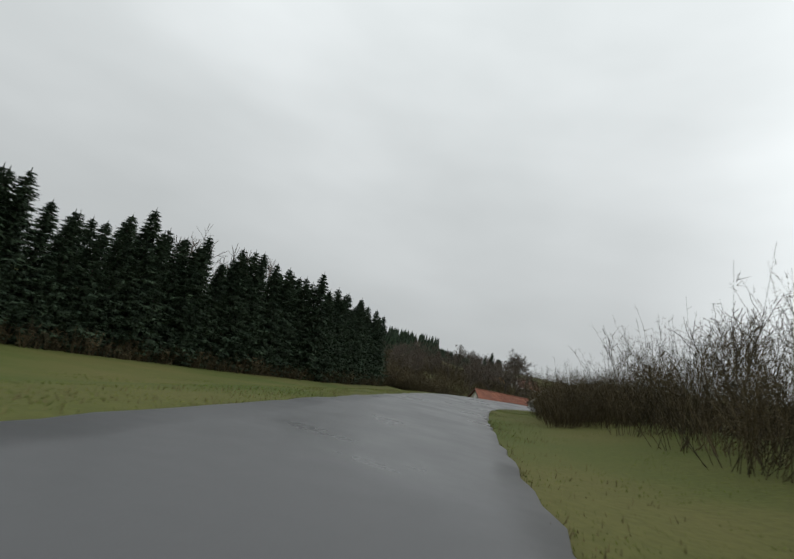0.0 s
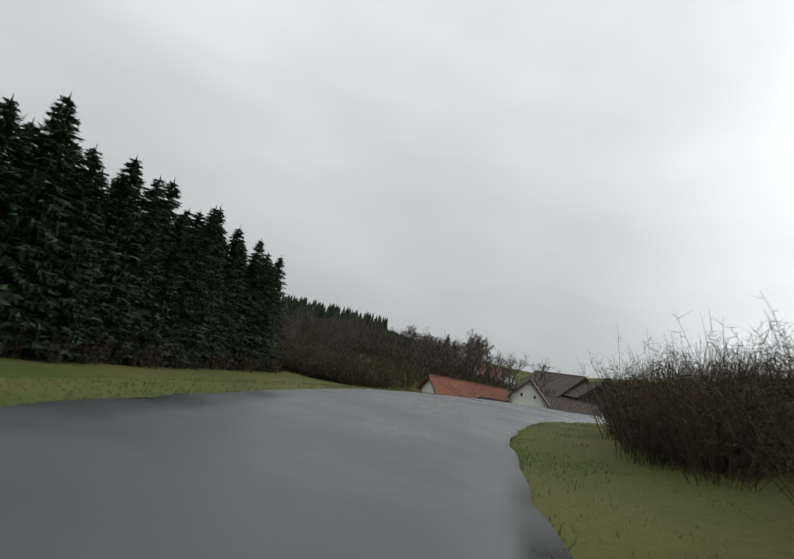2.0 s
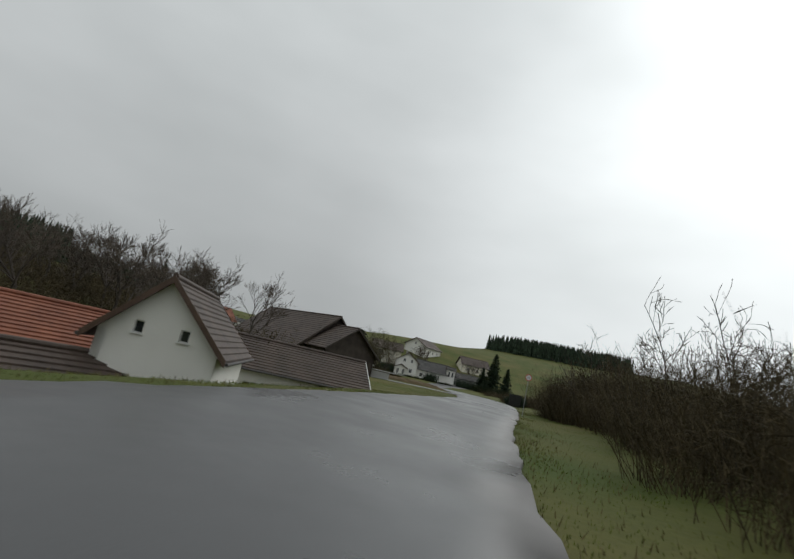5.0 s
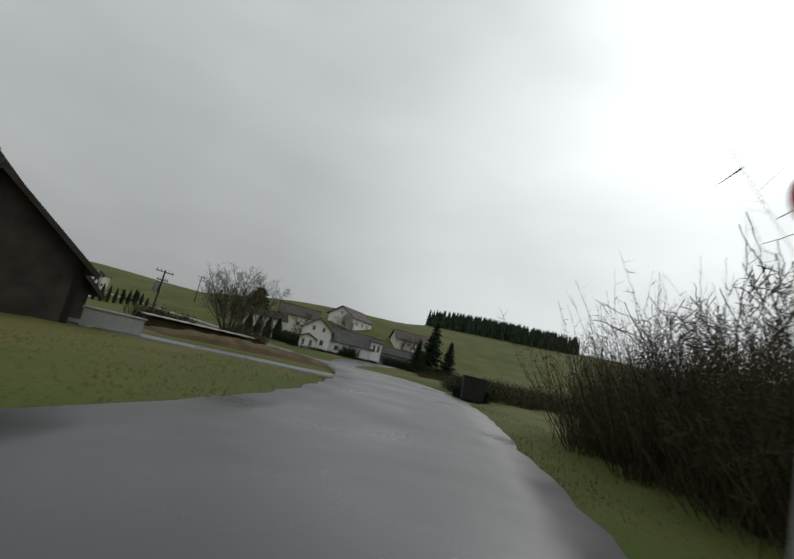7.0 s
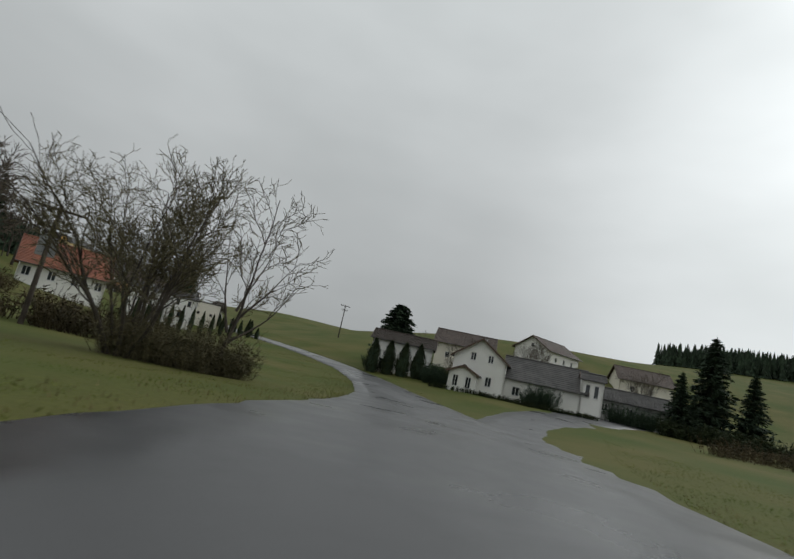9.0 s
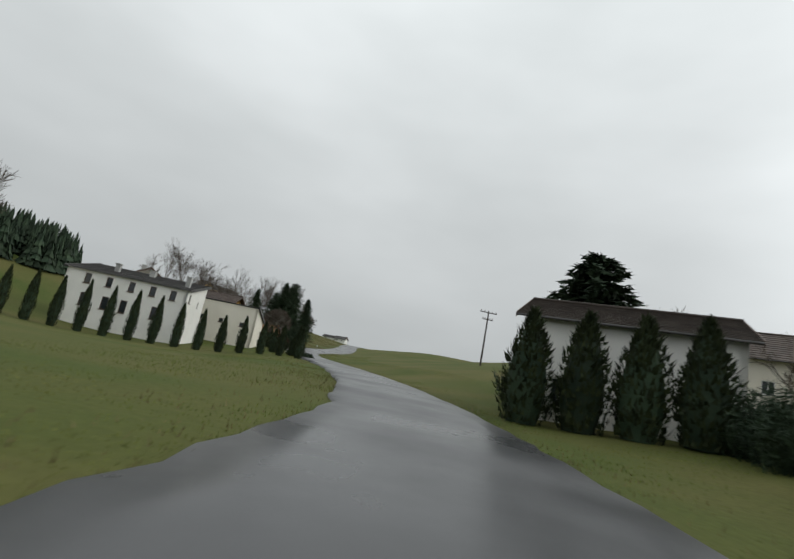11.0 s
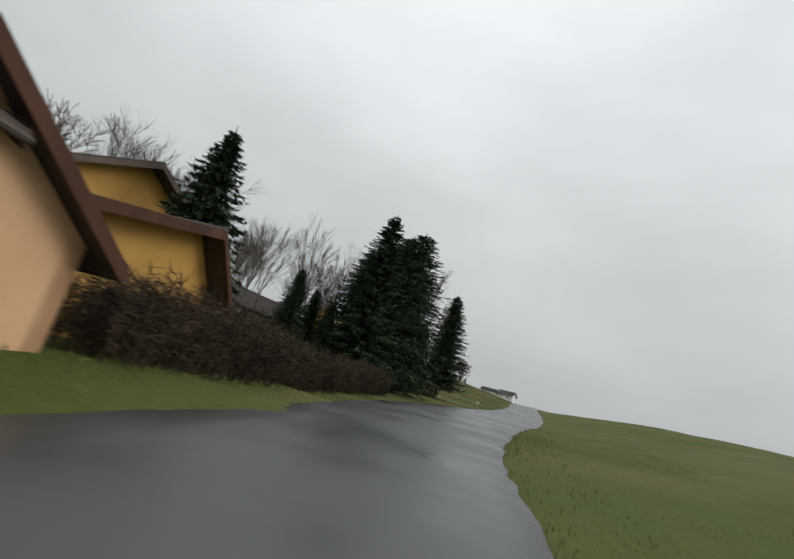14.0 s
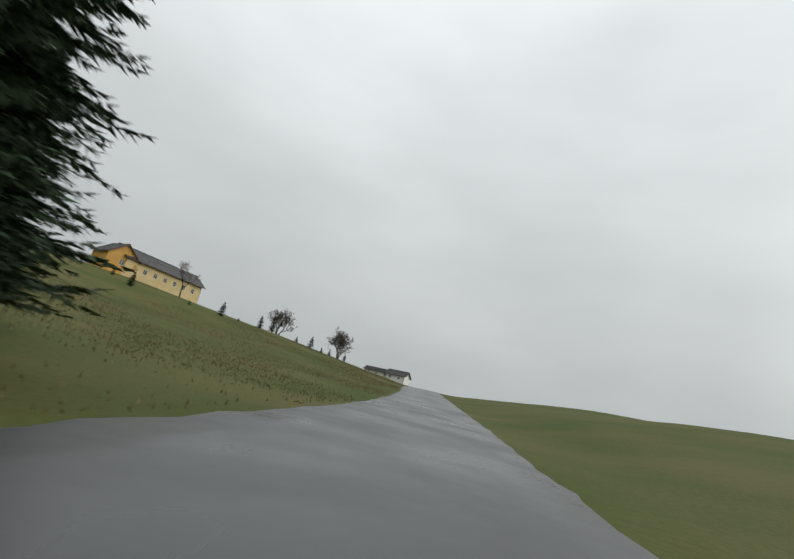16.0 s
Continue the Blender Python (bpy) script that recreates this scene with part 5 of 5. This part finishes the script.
for k, (x, y, s) in enumerate(((60.5, 276, 0.9), (63.5, 273, 0.75), (60, 284, 1.0), (65, 280, 0.9), (57, 280, 1.0), (67.5, 286, 0.8), (62, 291, 1.0), (66, 297, 1.0), (63.5, 302, 1.05), (67.5, 308, 1.0), (62, 311, 0.95), (70, 300.5, 0.9), (58, 296, 1.0), (72.5, 297.5, 0.95), (71.2, 301.5, 1.05), (73.4, 300.6, 0.8), (69, 296.5, 1.0),  (62, 273, 0.7), (66.5, 275, 0.65), (64, 277.5, 0.8), (67, 282, 0.75), (69, 278.5, 0.6), (61.5, 280, 0.85), (66, 289, 0.8), (64, 294, 0.85), (69.5, 290, 0.7), (60, 270, 0.7), (68, 272.5, 0.6), (56, 288, 0.9), (65, 270, 0.8))):
    tagged(put(birch_kinds[k % 3], x, y, k * 61, (s * 0.9, s * 0.9, s * (0.82 if y < 292 else 1.12))), group=BI)
brush_stuff("hedge", "dense brown leafless hedge along the garden", along([(81.6, 253.2), (80.7, 258), (79.2, 265), (77.8, 273), (77.2, 279.5)], 0.06, 21, 0.28), M_HEDGE, 1.5, 1.95, 9, 0.5, 22, 18, 0.005)
brush_stuff("undergrowth", "brown undergrowth between the garden trees", patch(67, 279, 5, 9, 0, 190, 23) + patch(67, 302, 5, 10, 0, 110, 24) + patch(72.3, 300, 2.2, 9, 0, 80, 97) + patch(72, 248, 3, 3, 0, 30, 25) + patch(70, 251, 5, 3, 20, 50, 26), M_BRUSH, 1.1, 3.0, 14, 1.2, 27, 10, 0.010)

# young trees up the far slope
small = master(conifer("young spruce on the grassy slope", 140, 3.2, 0.9, 14, 6, 6, M_DARKNEEDLE, 0.03, 0.9))
for x, y, s in ((23.3, 379, 0.9), (32.8, 396.7, 1.0), (36.6, 409.6, 1.0), (38.7, 431.8, 0.6), (42.8, 433, 1.1), (46, 434, 0.5), (48.2, 434.7, 0.6), (50.9, 443, 0.8), (29, 390, 0.35), (34, 403, 0.3), (15, 384, 0.5), (10, 381, 0.5)):
    put(small, x, y, x * 37, s)
put(round_tree, 33.3, 429.8, 10, 0.62)
put(round_tree, 48.3, 445.0, 70, 0.75)
put(far_kind, 31.5, 430, 0, 0.45)
put(bare_kinds[2], 20, 400, 0, 0.9)

# grass of the verges
def grass_stuff(name, label, places, material, hmin, hmax, seed, wide=0.016):
    r2 = np.random.default_rng(seed)
    p = np.array(places)
    n = len(p)
    z = land(p[:, 0], p[:, 1]) - 0.02
    a, hgt, ln = r2.uniform(0, 2 * np.pi, n), r2.uniform(hmin, hmax, n), r2.uniform(0, 0.6, n)
    b = r2.uniform(0, 2 * np.pi, n)
    base = np.c_[p, z]
    side = np.c_[np.cos(a), np.sin(a), np.zeros(n)] * wide
    tip = base + np.c_[np.cos(b) * ln * hgt, np.sin(b) * ln * hgt, hgt]
    v = np.stack([base - side, base + side, tip], 1).reshape(-1, 3)
    me = bpy.data.meshes.new(name)
    me.vertices.add(len(v))
    me.vertices.foreach_set("co", v.ravel())
    me.loops.add(len(v))
    me.loops.foreach_set("vertex_index", np.arange(len(v), dtype=np.int32))
    me.polygons.add(n)
    me.polygons.foreach_set("loop_start", np.arange(0, len(v), 3, dtype=np.int32))
    me.update()
    me.validate()
    me.materials.append(material)
    return tagged(new(name, me), label, "grass", kind="stuff")


def verge(count, t0, t1, side, far, seed):
    """Places beside the asphalt, thickest at its edge."""
    r2 = np.random.default_rng(seed)
    i0, i1 = int(np.searchsorted(T_OF, t0)), int(np.searchsorted(T_OF, t1)) - 1
    k = r2.integers(i0, max(i1, i0 + 1), count)
    o = r2.random(count) ** 1.6 * far - 0.12
    off = R_OF[k] + o if side > 0 else L_OF[k] - o
    p = FINE[k, :2] + RIGHT[k] * off[:, None] + TAN[k] * r2.uniform(-0.5, 0.5, count)[:, None]
    keep = np.ones(count, bool)
    for line, wd in ((street, 4.2), (lane, 1.7), (yard, 3.6)):
        d = np.sqrt(((p[:, None] - line[None, :, :2]) ** 2).sum(-1)).min(1)
        keep &= d > wd
    return p[keep]


grass_stuff("grass", "wet green verge grass on the outside of the curve", np.concatenate([verge(150000, -1, 16.9, 1, 9, 31)]), M_GRASS, 0.025, 0.085, 32, 0.012)
grass_stuff("grass", "wet green grass between the road and the trees", np.concatenate([verge(170000, -1, 16.9, -1, 11, 33)]), M_GRASS, 0.025, 0.085, 34, 0.012)
grass_stuff("dry_grass", "bleached tufts at the ragged road edge", np.concatenate([verge(9000, -1, 16.9, 1, 2.5, 35), verge(9000, -1, 16.9, -1, 3, 36)]), M_DRY, 0.05, 0.18, 37)


slope_rng = np.random.default_rng(51)
slope = np.c_[slope_rng.uniform(34, 82, 90000), slope_rng.uniform(304, 425, 90000)]
slope = slope[slope[:, 0] < np.interp(slope[:, 1], FINE[:, 1], FINE[:, 0] + L_OF) - 0.6]
clumps = np.sin(slope[:, 0] * 0.31 + 1.3 * np.sin(slope[:, 1] * 0.13)) + np.sin(slope[:, 1] * 0.23 + slope[:, 0] * 0.11)
slope = slope[clumps + slope_rng.normal(0, 0.7, len(slope)) > -0.6]
grass_stuff("dry_grass", "bleached winter grass on the slope above the road", slope, M_DRY, 0.07, 0.22, 52, 0.035)

# ---- small things
def utility_pole(label, x, y, h, turn, lean=0.0, box_on=False):
    ob = root("utility_pole", label, "pole", pose(x, y, land_at(x, y), lean, 0, turn))
    bm = bmesh.new()
    tube(bm, (0, 0, -0.6), (0, 0, h), 0.15, 0.1, 10)
    part("shaft", bm, M_OLDWOOD, ob)
    for z, w in ((h - 0.25, 1.3), (h - 1.3, 0.8)):
        box_part("crossarm", (-w, -0.06, z - 0.06, w, 0.06, z + 0.06), M_OLDWOOD, ob, bevel=0.01)
        for px in (-w * 0.9, -w * 0.45, w * 0.45, w * 0.9):
            bm = bmesh.new()
            tube(bm, (px, 0, z + 0.06), (px, 0, z + 0.16), 0.02, 0.02, 6)
            tube(bm, (px, 0, z + 0.14), (px, 0, z + 0.28), 0.06, 0.045, 8)
            part("insulator", bm, M_TILE_BROWN, ob)
    if box_on:
        box_part("transformer", (-0.45, 0.12, h - 2.9, 0.45, 0.75, h - 1.8), M_METAL, ob, "grey transformer box", bevel=0.03)
        for px in (-0.3, 0.0, 0.3):
            bm = bmesh.new()
            tube(bm, (px, 0.43, h - 1.8), (px, 0.43, h - 1.5), 0.05, 0.03, 8)
            part("bushing", bm, M_TILE_BROWN, ob)
    return ob


utility_pole("weathered wooden power pole with a grey transformer box", 77.0, 159.8, 6.7, 20, 1.0, True)
utility_pole("thin wooden power pole standing in the field", 114.0, 245.0, 8.2, 10, 0.0)

sg = root("road_sign", "small white sign board on a short post", "sign", pose(80.6, 300.0, land_at(80.6, 300.0), 0, 0, -10))
bm = bmesh.new()
tube(bm, (0, 0, -0.3), (0, 0, 1.1), 0.02, 0.02, 8)
part("post", bm, M_METAL, sg)
box_part("board", (-0.13, -0.05, 0.85, 0.13, -0.03, 1.12), M_SIGN, sg, bevel=0.008)
box_part("text_bar", (-0.08, -0.056, 0.96, 0.08, -0.051, 1.01), M_TILE_GREY, sg)

sp = root("speed_sign", "round red-rimmed speed limit sign on a steel post", "sign", pose(61.4, 95.2, land_at(61.4, 95.2) + 0.25, 0, 0, -52))
bm = bmesh.new()
tube(bm, (0, 0, -0.4), (0, 0, 3.25), 0.03, 0.03, 10)
part("post", bm, M_METAL, sp)
for nm, r0, y0, y1, m in (("rim", 0.27, -0.055, -0.035, M_RED), ("face", 0.21, -0.062, -0.05, M_SIGN)):
    bm = bmesh.new()
    tube(bm, (0, y0, 3.0), (0, y1, 3.0), r0, r0, 28)
    part(nm, bm, m, sp)
fc = bpy.data.curves.new("numerals", "FONT")
fc.body, fc.size, fc.align_x, fc.align_y, fc.extrude = "50", 0.29, "CENTER", "CENTER", 0.002
num = new("numerals", fc)
fc.materials.append(M_BLACK)
num.parent = sp
num.matrix_local = pose(0, -0.066, 3.0, 90, 0, 0)

skip = root("container", "dark steel container standing on the verge", "container", pose(86.6, 116.4, land_at(86.6, 116.4), 0, 0, 40))
bm = bmesh.new()
v = [bm.verts.new(q) for q in ((-1.2, -0.7, 0.12), (1.2, -0.7, 0.12), (1.2, 0.7, 0.12), (-1.2, 0.7, 0.12), (-1.45, -0.8, 1.7), (1.45, -0.8, 1.7), (1.45, 0.8, 1.7), (-1.45, 0.8, 1.7))]
for f in ((3, 2, 1, 0), (4, 5, 6, 7), (0, 1, 5, 4), (1, 2, 6, 5), (2, 3, 7, 6), (3, 0, 4, 7)):
    bm.faces.new([v[i] for i in f])
bmesh.ops.bevel(bm, geom=bm.edges[:], offset=0.03, segments=2, affect="EDGES")
part("body", bm, M_BLACK, skip)
for k in range(6):
    px = -1.1 + k * 0.44
    box_part("rib", (px - 0.03, -0.84, 0.3, px + 0.03, -0.74, 1.6), M_BLACK, skip)
box_part("lid", (-1.5, -0.86, 1.7, 1.5, 0.86, 1.78), M_BLACK, skip, bevel=0.02)
for px in (-0.9, 0.9):
    box_part("skid", (px - 0.08, -0.7, -0.2, px + 0.08, 0.7, 0.12), M_BLACK, skip)

panel = root("gate_panel", "rust-brown board panel against the garage", "panel", pose(79.15, 246.3, land_at(79.15, 246.3), 0, 0, 174))
for k in range(4):
    box_part("board", (k * 0.2, -0.02, -0.1, k * 0.2 + 0.19, 0.02, 0.98), M_WOOD, panel)
box_part("rail", (0.0, 0.02, 0.7, 0.79, 0.05, 0.78), M_WOOD, panel)

barrel = root("rain_barrel", "bright blue plastic rain barrel in the yard", "barrel", pose(78.7, 242.2, land_at(78.7, 242.2), 0, 0, 30))
bm = bmesh.new()
prof = [(0.26, 0.0), (0.3, 0.04), (0.31, 0.3), (0.325, 0.32), (0.325, 0.36), (0.31, 0.38), (0.31, 0.66), (0.325, 0.68), (0.325, 0.72), (0.31, 0.74), (0.3, 1.0), (0.27, 1.05), (0.0, 1.05)]
rings = [[bm.verts.new((math.cos(2 * math.pi * k / 20) * r, math.sin(2 * math.pi * k / 20) * r, z)) for k in range(20)] for r, z in prof[:-1]]
for ra, rb in zip(rings, rings[1:]):
    for k in range(20):
        bm.faces.new((ra[k], ra[(k + 1) % 20], rb[(k + 1) % 20], rb[k]))
bm.faces.new(rings[-1])
bm.faces.new(rings[0][::-1])
part("drum", bm, M_BLUE, barrel)
bm = bmesh.new()
tube(bm, (0, 0, 1.03), (0, 0, 1.09), 0.335, 0.33, 20)
part("lid", bm, M_BLUE, barrel)

rail = root("barrier", "white striped rail on short posts across the yard", "barrier", Matrix.Identity(4))
ends = (Vector((83.3, 240.2, rise(83.3, 240.2))), Vector((77.9, 246.2, rise(77.9, 246.2))))
for k in range(18):
    a, b = ends[0].lerp(ends[1], k / 18), ends[0].lerp(ends[1], (k + 1) / 18)
    bm = bmesh.new()
    tube(bm, (a.x, a.y, a.z + 0.9), (b.x, b.y, b.z + 0.9), 0.022, 0.022, 8)
    part("stripe", bm, M_FRAME if k % 2 else M_METAL, rail)
for k in range(4):
    a = ends[0].lerp(ends[1], k / 3)
    bm = bmesh.new()
    tube(bm, (a.x, a.y, land_at(a.x, a.y) - 0.2), (a.x, a.y, a.z + 0.9), 0.025, 0.025, 8)
    part("post", bm, M_METAL, rail)

# a board fence in front of the white gabled house
fence = root("fence", "weathered board fence with a rail before the yard", "fence", pose(69.5, 243.2, land_at(69.5, 243.2), 0, 0, 35))
for k in range(26):
    box_part("board", (k * 0.28 - 3.6, -0.02, -0.1, k * 0.28 - 3.4, 0.02, 0.95 + 0.04 * (k % 3)), M_OLDWOOD, fence)
for z in (0.25, 0.75):
    box_part("rail", (-3.7, 0.02, z, 3.75, 0.06, z + 0.08), M_OLDWOOD, fence)
for px in (-3.6, 0.0, 3.6):
    box_part("post", (px - 0.05, 0.06, -0.4, px + 0.05, 0.16, 1.1), M_OLDWOOD, fence)

# a bank of bare soil below the shelter
bm = bmesh.new()
rng = random.Random(5)
rows_b, cols_b = 9, 26
grid = []
for j in range(rows_b):
    for i in range(cols_b):
        u, v = i / (cols_b - 1) * 2 - 1, j / (rows_b - 1) * 2 - 1
        x, y = 72.5 + u * 6.0, 124.6 + v * 2.2 - u * 0.8
        rise = 0.55 * max(0.0, 1 - u * u) ** 0.5 * max(0.0, 1 - v * v) ** 0.7
        grid.append((x, y, rise * rng.uniform(0.8, 1.2) - (0.06 if rise == 0 else 0)))
hz = land([g[0] for g in grid], [g[1] for g in grid])
verts = [bm.verts.new((g[0], g[1], g[2] + h)) for g, h in zip(grid, hz)]
for j in range(rows_b - 1):
    for i in range(cols_b - 1):
        bm.faces.new((verts[j * cols_b + i], verts[j * cols_b + i + 1], verts[(j + 1) * cols_b + i + 1], verts[(j + 1) * cols_b + i]))
tagged(part("soil_bank", bm, M_SOIL), "bank of bare reddish-brown soil beside the track", "earth", kind="stuff")

# the master plants are no longer needed
for ob in MASTERS:
    for o in (*ob.children_recursive, ob):
        bpy.data.objects.remove(o)
